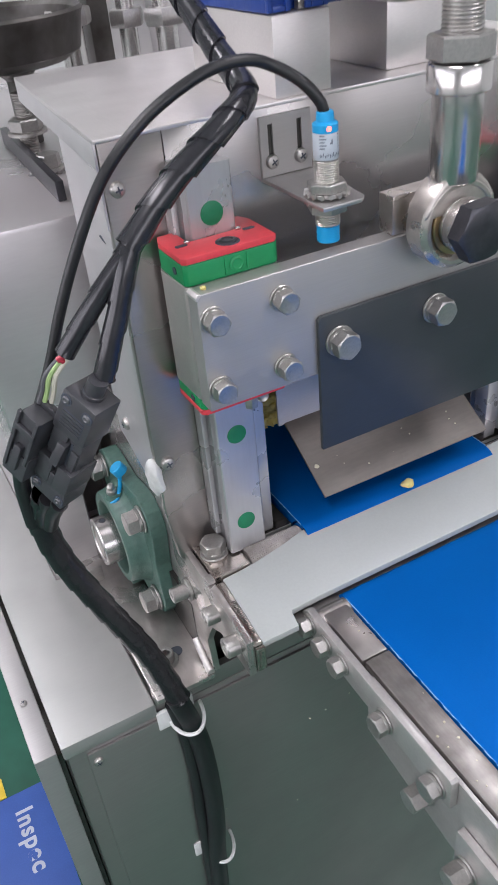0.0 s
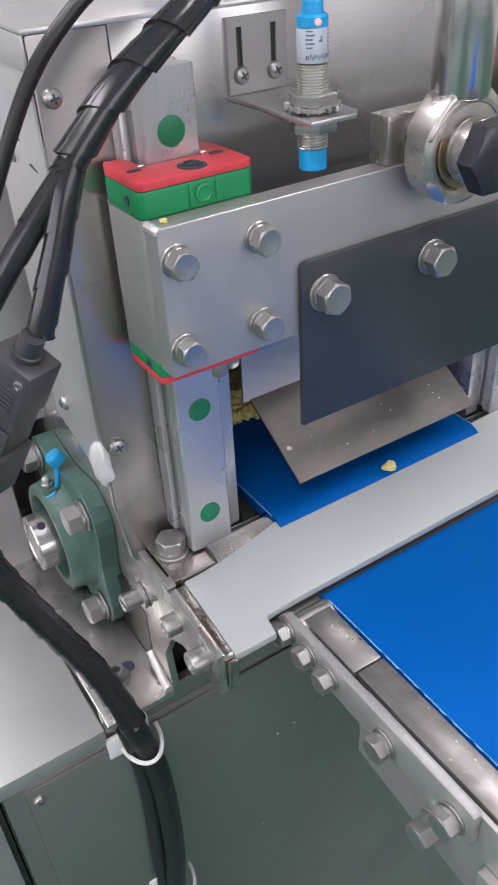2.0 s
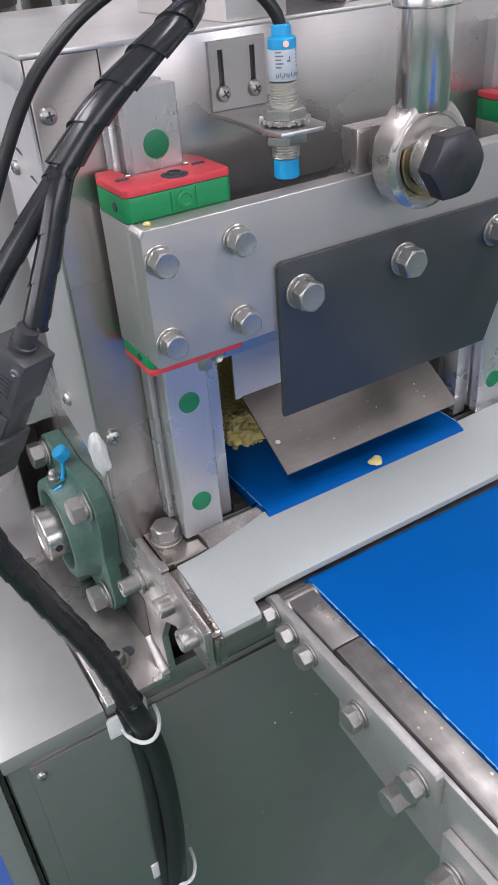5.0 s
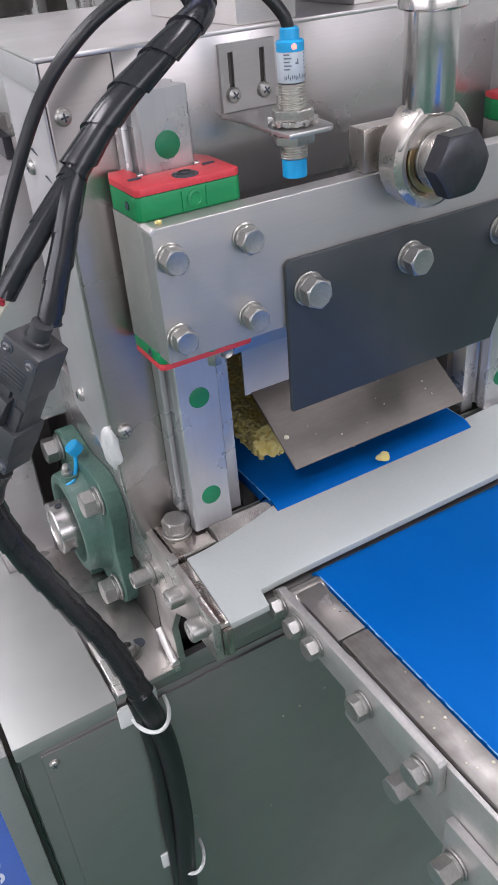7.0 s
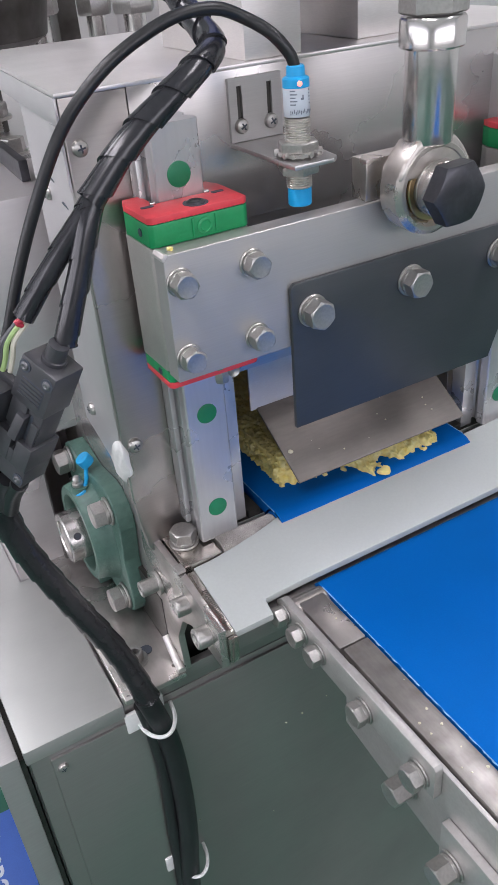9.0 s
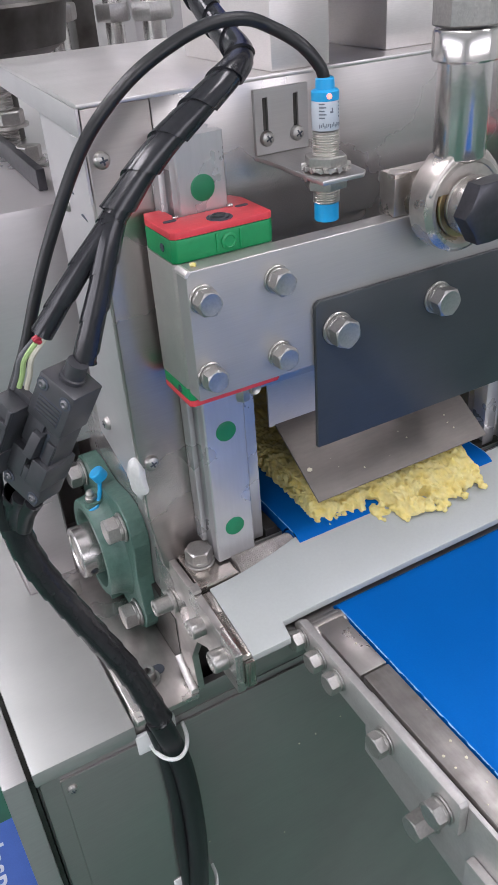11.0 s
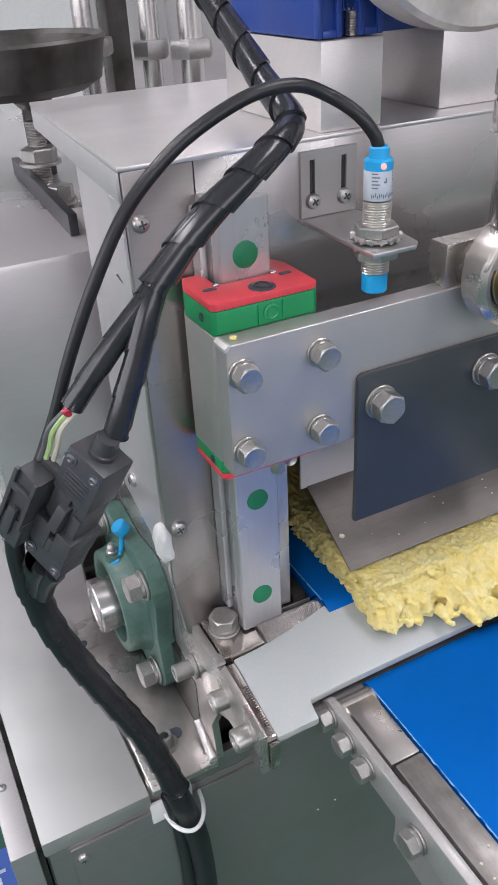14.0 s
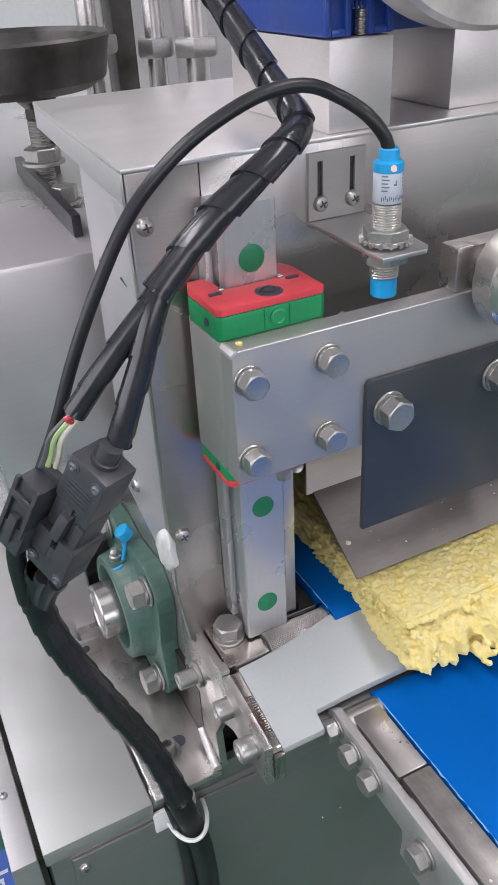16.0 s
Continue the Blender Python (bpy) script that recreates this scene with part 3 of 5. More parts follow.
def build_rails():
    for x, side in ((0.1429, 1), (0.3531, -1)):
        t = thing("guide_rail", (x, 0.343, 0.98), "ground steel linear guide rail with green hole plugs", "guide rail", "guide rails of the cutter")
        w = 0.0115
        # profile with the ball grooves on both flanks
        prof = [(-w, 0.3435), (-w, 0.3355), (-w + 0.0022, 0.3335), (-w + 0.0022, 0.3305), (-w, 0.329), (-w, 0.3233), (-w + 0.0008, 0.3225),
                (w - 0.0008, 0.3225), (w, 0.3233), (w, 0.329), (w - 0.0022, 0.3305), (w - 0.0022, 0.3335), (w, 0.3355), (w, 0.3435)]
        part("rail", bm_prism([(x + a, b) for a, b in prof], 0.980, 1.2035, "z", 0.0), GROUND, t)
        for k in range(4):
            z = 1.0008 + 0.0604 * k
            part("plug", bm_lathe([(0.0056, 0), (0.0056, 0.0003), (0.0050, 0.0005), (0, 0.0005)], 28, pose(x, 0.3225, z, 90, 0, 0)), PLUG, t)
        a, b = sorted((x + side * 0.0125, x + side * 0.0220))
        part("mounting_bar", bm_box(a, b, 0.332, 0.3432, 0.9770, 1.10, 0.0006), GROUND, t)
        a, b = sorted((x - side * 0.0152, x - side * 0.0122))
        part("mounting_bar", bm_box(a, b, 0.3330, 0.3412, 0.9895, 1.20, 0.0005), GROUND, t)


# ---- the cutter carriage ----
carriage = thing("cutter_carriage", (CX, 0.30, 1.10), "stainless cutter beam on two red and green guide blocks", "cutter carriage")


def build_carriage():
    t = carriage
    beam = part("beam", bm_box(0.1178, 0.3782, 0.292, 0.302, 1.1008, 1.1595, 0.0007, 3), STEEL_X, t, "brushed steel cross beam")
    # pale piece added for the glint on the beam's bevelled corner
    part("corner_glint", bm_prism([(0.1172, 1.1572), (0.1182, 1.1572), (0.1198, 1.1590), (0.1198, 1.1600), (0.1186, 1.1600), (0.1172, 1.1586)], 0.2917, 0.3016, "y", 0.0002), RISER, t, "bright corner facet with its glint in the colour")
    poly = [(0.1765, 1.0565), (0.3045, 1.0565), (0.321, 1.100), (0.321, 1.1325), (0.1790, 1.1325), (0.1775, 1.1317), (0.1765, 1.130)]
    blade = part("blade", bm_prism(poly, 0.2892, 0.2917, "y", 0.0004), BLADE, t, "dark polished cutting blade")
    for i, x in enumerate((0.1876, 0.2456, 0.3040)):
        bolt(blade, x, 0.2892, 1.1175, "-y", 0.0126, 0.0064, (8, 22, 41)[i])
    for bx in (0.1415, 0.3545):
        b = part("guide_block", bm_prism([(bx - 0.0237, 0.3048), (bx - 0.0215, 0.3025), (bx + 0.0215, 0.3025), (bx + 0.0237, 0.3048), (bx + 0.024, 0.330), (bx + 0.0215, 0.3365), (bx - 0.0215, 0.3365), (bx - 0.024, 0.330)], 1.1012, 1.1592, "z", 0.0008), MACHINED, t, "steel guide block")
        for lo, hi, z0, z1 in ((1, 0, 1.1594, 1.1692), (0, 1, 1.0955, 1.1010)):
            poly = [(bx - 0.0236, 0.3045), (bx - 0.0216, 0.3028), (bx + 0.0216, 0.3028), (bx + 0.0236, 0.3045), (bx + 0.0236, 0.330), (bx + 0.021, 0.337), (bx + 0.0125, 0.337), (bx + 0.0125, 0.3215), (bx - 0.0125, 0.3215), (bx - 0.0125, 0.337), (bx - 0.021, 0.337), (bx - 0.0236, 0.330)]
            cap = part("end_cap", bm_prism(poly, z0, z1, "z", 0.0006), GREEN, b, "green plastic end cap")
            zr = (z1 + 0.0001, z1 + 0.0031) if lo else (z0 - 0.0031, z0 - 0.0001)
            part("seal_plate", bm_prism(poly, *zr, "z", 0.0005), RED, b, "red plastic seal plate")
            part("oil_port", bm_lathe([(0.0018, 0), (0.0018, 0.0004), (0, 0.0004)], 14, pose(bx - 0.0236, 0.313, (z0 + z1) / 2, 0, -90, 0)), INK, b)
            part("port_boss", bm_lathe([(0.0036, -0.0006), (0.0036, 0.0006), (0.0026, 0.0010), (0.0022, 0.0006), (0, 0.0006)], 24, pose(bx + 0.002, 0.3028, (z0 + z1) / 2, 90, 0, 0)), GREEN, b)
            for sx in (-0.0035, 0.0075):
                part("cap_ridge", bm_box(bx + sx - 0.0006, bx + sx + 0.0006, 0.3021, 0.3031, z0 + 0.0008, z1 - 0.0008, 0.0004), GREEN, b)
            if lo:
                zt = z1 + 0.0031
                part("port_screw", bm_lathe([(0.0044, 0), (0.0042, 0.0012), (0.0030, 0.0016), (0.0022, 0.0010), (0, 0.0010)], 24, pose(bx + 0.002, 0.310, zt - 0.0004)), DARK_BOLT, b, "black plug screw")
                part("port_recess", bm_tube_ring(0.0040, 0.0056, -0.0003, 0.00025, 28, pose(bx + 0.002, 0.310, zt), ch=0.0001), INK, b)
                for sx in (-0.0135, 0.0125):
                    part("wiper_clip", bm_box(bx + sx - 0.0013, bx + sx + 0.0013, 0.3195, 0.3215, zt - 0.0003, zt + 0.0011, 0.0004), TURNED, b)
                for sx in (-0.017, 0.017):
                    part("seal_slot", bm_prism(rounded(bx + sx - 0.003, bx + sx + 0.003, 0.317, 0.3195, 0.0012), zt - 0.0003, zt + 0.0003, "z"), INK, b)
            else:
                part("oil_nipple", bm_lathe([(0.0034, 0), (0.0036, 0.0006), (0.0036, 0.0058), (0.0030, 0.0066), (0, 0.0066)], 6, pose(bx + 0.0042, 0.3062, z0 - 0.0028, 180, 0, 10)), CHROME, b, "small nickel nipple")
                part("oil_nipple", bm_lathe([(0.0026, 0), (0.0032, 0.0008), (0.0032, 0.0060), (0.0025, 0.0067), (0.0010, 0.0060), (0, 0.0060)], 16, pose(bx + 0.0112, 0.3120, z0 - 0.0058, 90, 0, 0)), CHROME, b)
        for sx in (-0.0175, 0.0175):
            for sz in (-0.0175, 0.0175):
                bolt(t, bx + sx, 0.292, 1.1295 + sz, "-y", 0.0100, 0.0054, 15 + 400 * sx + 900 * sz)
    # mount block and the big pivot bolt of the rod end
    part("mount_block", bm_box(0.2214, 0.265, 0.2935, 0.3045, 1.1597, 1.1785, 0.0008), ROD_EYE, t, "milled mounting block")
    m = pose(0.2438, 0.2935, 1.1665, 90, 0, 0)
    part("pivot_pin", bm_lathe([(0.0085, -0.004), (0.0085, 0.0225), (0.0120, 0.0228), (0.0127, 0.0234), (0.0127, 0.0287), (0.0122, 0.0292)], 36, m), TURNED, t)
    part("pivot_bolt_head", hex_head(0.0252, 0.0088, 72, m @ pose(0, 0, 0.0293, 0, 0, 33)), DARK_BOLT, t, "large blackened hexagon bolt head")
    # crumbs resting on the beam
    place_part("crumb", ("crumb", "c1"), lambda: crumb_mesh(0.0014, 91), DOUGH, t, pose(0.1235, 0.297, 1.1602))


# ---- the connecting rod and the crank ----
ROD_L = 0.190
PIV = Vector((0.2438, 0.2795, 1.1665))
CRANK_R = 0.0345
HUB = Vector((PIV.x, PIV.y, PIV.z + ROD_L - CRANK_R))
rod = thing("connecting_rod", PIV, "polished steel connecting rod with two rod ends", "connecting rod")


def rod_end(t, flip):
    """One rod end: eye, race, ball, shank, collar and lock nut, about the pivot or mirrored at the rod's other end."""
    F = Matrix.Translation(PIV)
    if flip:
        F = Matrix.Translation(PIV + Vector((0, 0, ROD_L))) @ pose(0, 0, 0, 180, 0, 0)
    E = F @ pose(0, 0, 0, 90, 0, 0)
    eye = part("rod_eye", bm_tube_ring(0.0150, 0.0215, -0.0075, 0.0075, 64, E, ch=0.0024), ROD_EYE, t, "rounded polished rod eye")
    part("race", bm_tube_ring(0.0118, 0.0148, -0.0066, 0.0066, 40, E), BRASSY, t, "oily bronze race")
    part("ball", bm_tube_ring(0.0088, 0.0116, -0.0095, 0.0095, 36, E, ch=0.002), CHROME, t)
    prof = [(0.0080, 0.0170), (0.0106, 0.0185), (0.0110, 0.0192), (0.0110, 0.0555), (0.0114, 0.0560)]
    part("shank", bm_lathe(prof, 40, F), TURNED, t)
    # flared shoulders between eye and shank
    bm = bm_prism([(-0.0207, 0.005), (-0.0194, 0.0098), (-0.0158, 0.0152), (-0.0112, 0.0200), (-0.0085, 0.0215), (0.0085, 0.0215), (0.0112, 0.0200), (0.0158, 0.0152), (0.0194, 0.0098), (0.0207, 0.005)], -0.0070, 0.0070, "y", 0.0022, 3)
    for v in bm.verts:
        v.co = F @ v.co
    part("shoulder", bm, ROD_EYE, t)
    part("collar", bm_lathe([(0.0130, 0.0560), (0.0137, 0.0567), (0.0137, 0.0665), (0.0130, 0.0675)], 40, F), TURNED, t)
    part("lock_nut", bm_lathe([(0.0128, 0.0682), (0.0140, 0.0690), (0.0140, 0.0775), (0.0128, 0.0785)], 6, F, phase=radians(20)), CHROME, t, "hexagon lock nut")


def build_rod():
    t = rod
    rod_end(t, False)
    rod_end(t, True)
    prof = []
    z = 0.070
    while z < 0.120:
        prof += [(0.0080, z), (0.0087, z + 0.0007), (0.0080, z + 0.0014)]
        z += 0.0015
    part("threaded_stud", bm_lathe(prof, 24, Matrix.Translation(PIV)), CHROME, t)


crank = thing("crank_disc", HUB, "thick grey steel crank disc above the cutter", "crank disc")


def build_crank():
    E = Matrix.Translation(HUB) @ pose(0, 0, 0, 90, 0, 0)
    part("disc", bm_lathe([(0.066, -0.052), (0.068, -0.050), (0.068, -0.033), (0.066, -0.031), (0.030, -0.031), (0.029, -0.0315), (0, -0.0315)], 64, E), DISC, crank)
    part("crank_pin", bm_lathe([(0.0085, -0.031), (0.0085, 0.012)], 28, Matrix.Translation(HUB + Vector((0, 0, CRANK_R))) @ pose(0, 0, 0, 90, 0, 0)), TURNED, crank)
    part("pin_bolt_head", hex_head(0.0275, 0.011, 72, Matrix.Translation(HUB + Vector((0, -0.012, CRANK_R))) @ pose(0, 0, 0, 90, 0, 0)), DARK_BOLT, crank)
    part("hub_shaft", bm_lathe([(0.014, -0.052), (0.014, -0.12)], 28, E), TURNED, crank)


def build_drive():
    """The steel blocks on the lid and the blue cast gear unit that they carry."""
    for x0, x1, y0, y1, z1 in ((0.1912, 0.2215, 0.3435, 0.432, 1.2530), (0.2620, 0.325, 0.3550, 0.440, 1.2530)):
        single("riser_block", bm_box(x0, x1, y0, y1, 1.2186, z1, 0.0006), RISER, "milled steel riser block on the machine lid", "steel block", "riser blocks")
    t = thing("gear_unit", (0.25, 0.40, 1.2532), "blue painted cast gear unit on steel risers", "gear unit")
    y0 = 0.3475
    part("base_flange", bm_prism(rounded(0.1945, 0.322, y0 + 0.006, 0.432, 0.004), 1.2532, 1.2625, "z", 0.0012), BLUE_PAINT, t)
    for fx in (0.1945, 0.2145, 0.297):
        f = part("foot_bracket", bm_prism([(y0, 1.2534), (0.428, 1.2534), (0.428, 1.300), (0.372, 1.300), (y0 + 0.004, 1.281), (y0, 1.274)], fx - 0.004, fx + 0.008, "x", 0.0016), BLUE_PAINT, t)
        for x0, x1, z0, z1 in ((-0.004, -0.0012, 1.2536, 1.275), (0.0052, 0.008, 1.2536, 1.275), (-0.0012, 0.0052, 1.2536, 1.2565), (-0.0012, 0.0052, 1.2685, 1.2715)):
            part("pocket_rim", bm_box(fx + x0, fx + x1, y0 - 0.0022, y0 + 0.0003, z0, z1, 0.0008), BLUE_PAINT, f)
    for k in range(4):
        part("fin", bm_box(0.2034 + 0.0018 * k, 0.2044 + 0.0018 * k, y0 + 0.002, 0.362, 1.2627, 1.300, 0.0004), BLUE_PAINT, t)
    for k in range(7):
        y = 0.362 + 0.010 * k
        part("rib", bm_box(0.2065, 0.2965, y, y + 0.004, 1.2625, 1.312 + 0.002 * (k % 2), 0.0012), BLUE_PAINT, t)
    part("housing", bm_box(0.203, 0.302, 0.358, 0.436, 1.2626, 1.38, 0.008, 3), BLUE_PAINT, t)
    bolt(t, 0.2105, 0.3565, 1.2625, "+z", 0.011, 0.007, 10)
    part("foot_stud", bm_lathe([(0.0026 + 0.0003 * (k % 2), 1.2534 + 0.0005 * k) for k in range(19)], 14, Matrix.Translation((0.2105, 0.3505, 0))), CHROME, t)


# ---- proximity sensor on its bracket ----
def build_sensor():
    b = thing("sensor_bracket", (0.192, 0.34, 1.186), "bent stainless sensor bracket with two slots", "bracket")
    x0, x1, yb, yf = 0.1795, 0.2072, 0.3420, 0.3400
    z0, z1 = 1.1855, 1.2130
    s = [(0.1836, 0.1862), (0.1994, 0.2020)]
    bm = bm_box(x0, s[0][0], yf, yb, z0, z1)
    bm_box(s[0][1], s[1][0], yf, yb, z0, z1, bm=bm)
    bm_box(s[1][1], x1, yf, yb, z0, z1, bm=bm)
    for a, c in s:
        bm_box(a, c, yf, yb, z0, 1.1905, bm=bm)
        bm_box(a, c, yf, yb, 1.2095, z1, bm=bm)
    part("back_leg", bm, STEEL_X, b)
    # dark plates added behind the slots stand in for their shaded depth
    for a, c in s:
        part("slot_shade", bm_box(a - 0.0004, c + 0.0004, 0.3412, 0.34215, 1.1900, 1.2100), DARK_METAL, b)
    bm = bm_prism([(x0, yb), (x0, 0.3305), (0.1785, 0.2850), (0.1985, 0.2850), (0.2020, 0.2885), (x1, 0.3305), (x1, yb)], 1.1833, 1.1853, "z", 0.0005)
    part("shelf", bm, STEEL_Y, b)
    for a, c in s:
        cross_screw(b, (a + c) / 2, yf, 1.1925, "-y", 0.0068, 30)
    t = thing("proximity_sensor", (0.1885, 0.2985, 1.166), "nickel threaded proximity sensor with bright blue ends and a lit diode", "sensor")
    M = Matrix.Translation((0.1890, 0.2985, 0.0008)) @ Matrix.Diagonal((0.93, 0.93, 1.0, 1.0))
    part("sensing_face", bm_lathe([(0.0052, 1.1640), (0.0056, 1.1644), (0.0056, 1.1715)], 32, M), SENSOR_BLUE, t, "bright blue sensing cap")
    prof, z = [(0.0054, 1.1715)], 1.1717
    while z < 1.2005:
        prof += [(0.0056, z), (0.0061, z + 0.0004), (0.0056, z + 0.0008)]
        z += 0.001
    part("barrel", bm_lathe(prof, 32, M), NICKEL, t, "threaded nickel barrel")
    lab = part("label", bm_lathe([(0.0059, 1.2010), (0.0060, 1.2012), (0.0060, 1.2118), (0.0059, 1.2120)], 32, M), SENSOR_LABEL, t, "silver label with dark print")
    bars = [(1.2022 + 0.0003 * (k % 3), -150 + 7.5 * k, 4, 0.0015 - 0.0004 * (k % 2)) for k in range(18)]
    bars += [(1.2058 + 0.0013 * k, -150, 24 + 7 * (k % 2), 0.0005) for k in range(5)]
    bars += [(1.2058 + 0.0013 * k, -62, 9 - 2 * (k % 2), 0.0006) for k in range(5)] + [(1.2078, -104, 14, 0.0007), (1.2085, -97, 6, 0.0012)]
    for z, a, w, tall in bars:
        bm = bmesh.new()
        vs = []
        for i in range(5):
            an = radians(a + w * i / 4)
            vs.append([bm.verts.new((0.1890 + 0.00570 * math.cos(an), 0.2985 + 0.00570 * math.sin(an), z + dz + 0.0008)) for dz in (0, tall)])
        for p, q in zip(vs, vs[1:]):
            bm.faces.new((p[0], q[0], q[1], p[1]))
        part("print_bar", bm, LABEL_INK, lab)
    part("rear_cap", bm_lathe([(0.0060, 1.2121), (0.0060, 1.2154), (0.0052, 1.2160), (0.0042, 1.2162), (0.0040, 1.2198), (0.0034, 1.2204), (0, 1.2204)], 32, M), SENSOR_BLUE, t, "bright blue rear cap")
    part("diode", bm_lathe([(0.0011, 0.0), (0.0010, 0.0005), (0, 0.0008)], 12, pose(0.1874, 0.2931, 1.2148, 90, 0, -20)), LED_GLOW, t, "lit orange diode")
    for z0, z1, w0, w1 in ((1.1872, 1.1912, 1.1854, 1.1871), (1.1778, 1.1815, 1.1817, 1.1832)):
        part("nut", bm_lathe([(0.0094, z0), (0.0098, z0 + 0.0005), (0.0098, z1 - 0.0005), (0.0090, z1)], 6, M, phase=radians(8)), CHROME, t, "hexagon nut")
        bm = bm_tube_ring(0.0062, 0.0095, w0, w1, 32, M, ch=0.0002)
        for k in range(16):
            bb = bm_box(0.0088, 0.0112, -0.0008, 0.0008, w0 + 0.0001, w1 + 0.0003)
            for v in bb.verts:
                v.co = M @ (Matrix.Rotation(2 * math.pi * k / 16, 4, "Z") @ (Matrix.Translation((0.010, 0, (w0 + w1) / 2)) @ Matrix.Rotation(0.5, 4, "X") @ Matrix.Translation((-0.010, 0, -(w0 + w1) / 2)) @ v.co))
            me = bpy.data.meshes.new("tmp")
            bb.to_mesh(me)
            bb.free()
            bm.from_mesh(me)
            bpy.data.meshes.remove(me)
        part("tooth_washer", bm, CHROME, t, "serrated lock washer")


build_machine()
build_tower()
build_rails()
build_carriage()
build_rod()
build_crank()
build_drive()
build_sensor()


# ---- bearing unit on the tower's side ----
def build_bearing():
    t = thing("flange_bearing", (0.095, 0.4275, 0.89), "green painted cast-iron square flange bearing", "flange bearing")
    cy, cz = 0.4275, 0.937
    E = pose(0.1115, cy, cz, 0, -90, 0)
    pts = []
    # a square flange with hollowed sides and lobed corners
    for q in range(4):
        a0 = 45 + 90 * q
        for a in range(-24, 25, 8):
            w = radians(a0 + a)
            r = 0.0505 + 0.0115 * math.cos(radians(a * 3.5))
            pts.append((r * math.cos(w), r * math.sin(w)))
        w = radians(a0 + 45)
        pts.append((0.0452 * math.cos(w), 0.0452 * math.sin(w)))
    bm = bm_prism(pts, 0, 0.011, "z", 0.0010, 3)
    bm.transform(E)
    part("flange", bm, CAST_GREEN, t)
    part("housing", bm_lathe([(0.040, 0.009), (0.037, 0.012), (0.0345, 0.018), (0.0335, 0.0235), (0.0325, 0.0245), (0.0275, 0.0245), (0.0265, 0.0225), (0.0265, 0.016), (0, 0.016)], 48, E), CAST_GREEN, t)
    part("rib", bm_box(0.092, 0.1105, cy - 0.003, cy + 0.003, cz - 0.047, cz - 0.030, 0.001), CAST_GREEN, t)
    # the inner ring turns with the drive shaft; its two set screws go round with it
    A = pose(0.0165, 0, 0, 0, -90, 0)
    ring = new("inner_ring", mesh_of("inner_ring", bm_tube_ring(0.0125, 0.0175, 0.015, 0.0355, 48, A, ch=0.0008), TURNED))
    ring.parent = t
    ring["label"] = "bright bearing inner ring"

    def on_ring(name, bm, mat):
        ob = new(name, mesh_of(name, bm, mat))
        ob.parent = ring
        return ob
    on_ring("shaft_end", bm_lathe([(0.0124, 0.01), (0.0124, 0.0335), (0.0118, 0.0340), (0, 0.0340)], 36, A), MACHINED)
    for back in (0, -120):
        m = pose(0, 0, 0, back, 0, 0) @ pose(-0.0130, 0, 0.0174)
        on_ring("set_screw", bm_tube_ring(0.0014, 0.0025, -0.0002, 0.0003, 20, m, ch=0.0001), DARK_BOLT)
        on_ring("screw_socket", bm_lathe([(0.0017, 0.0), (0.0017, 0.0002), (0, 0.0002)], 6, m), INK)
    for by, bz in ((-0.0355, 0.0355), (-0.0355, -0.0355), (0.0355, 0.0355), (0.0355, -0.0355)):
        bolt(t, 0.1003, cy + by, cz + bz, "-x", 0.0150, 0.0075, 12 if by > 0 else 40)
    boss = part("grease_boss", bm_lathe([(0.007, 0.0), (0.006, 0.006), (0, 0.006)], 20, pose(0.0945, cy, cz + 0.031)), CAST_GREEN, t)
    part("grease_nipple", bm_lathe([(0.0036, 0), (0.0036, 0.003), (0.0022, 0.0035), (0.0028, 0.006), (0.0015, 0.008), (0, 0.008)], 16, pose(0.0930, cy, cz + 0.0362)), CHROME, t)
    capm = pose(0.1010, 0.4275, 0.9900, -8, -30, 0)
    part("nipple_cap", bm_lathe([(0.0046, -0.003), (0.0050, -0.0024), (0.0050, 0.003), (0.0044, 0.0038), (0, 0.0038)], 24, capm), SENSOR_BLUE, t, "bright blue plastic cap on a strap")
    part("cap_strap", bm_tube([(0.1005, 0.4265, 0.988), (0.0995, 0.426, 0.980), (0.0975, 0.4255, 0.974), (0.0945, 0.4215, 0.9715), (0.0895, 0.4225, 0.9690)], 0.0014, 8), SENSOR_BLUE, t)
    return ring


def bm_ragged(x, w, y0, y1, z, seed):
    """A frayed belt edge: a thin strip whose outer side is uneven."""
    bm = bmesh.new()
    n = int(abs(y1 - y0) / 0.0012)
    rows = []
    for i in range(n + 1):
        y = y0 + (y1 - y0) * i / n
        r = w * (0.8 + 1.5 * noise.noise((y * 240, seed, 0)) + 0.9 * noise.noise((y * 700, seed, 3)))
        rows.append([bm.verts.new(p) for p in ((x, y, z), (x - r, y, z - 0.0003), (x, y, z - 0.0012))])
    for a, b in zip(rows, rows[1:]):
        bm.faces.new((a[0], b[0], b[1], a[1]))
        bm.faces.new((a[1], b[1], b[2], a[2]))
    return bm


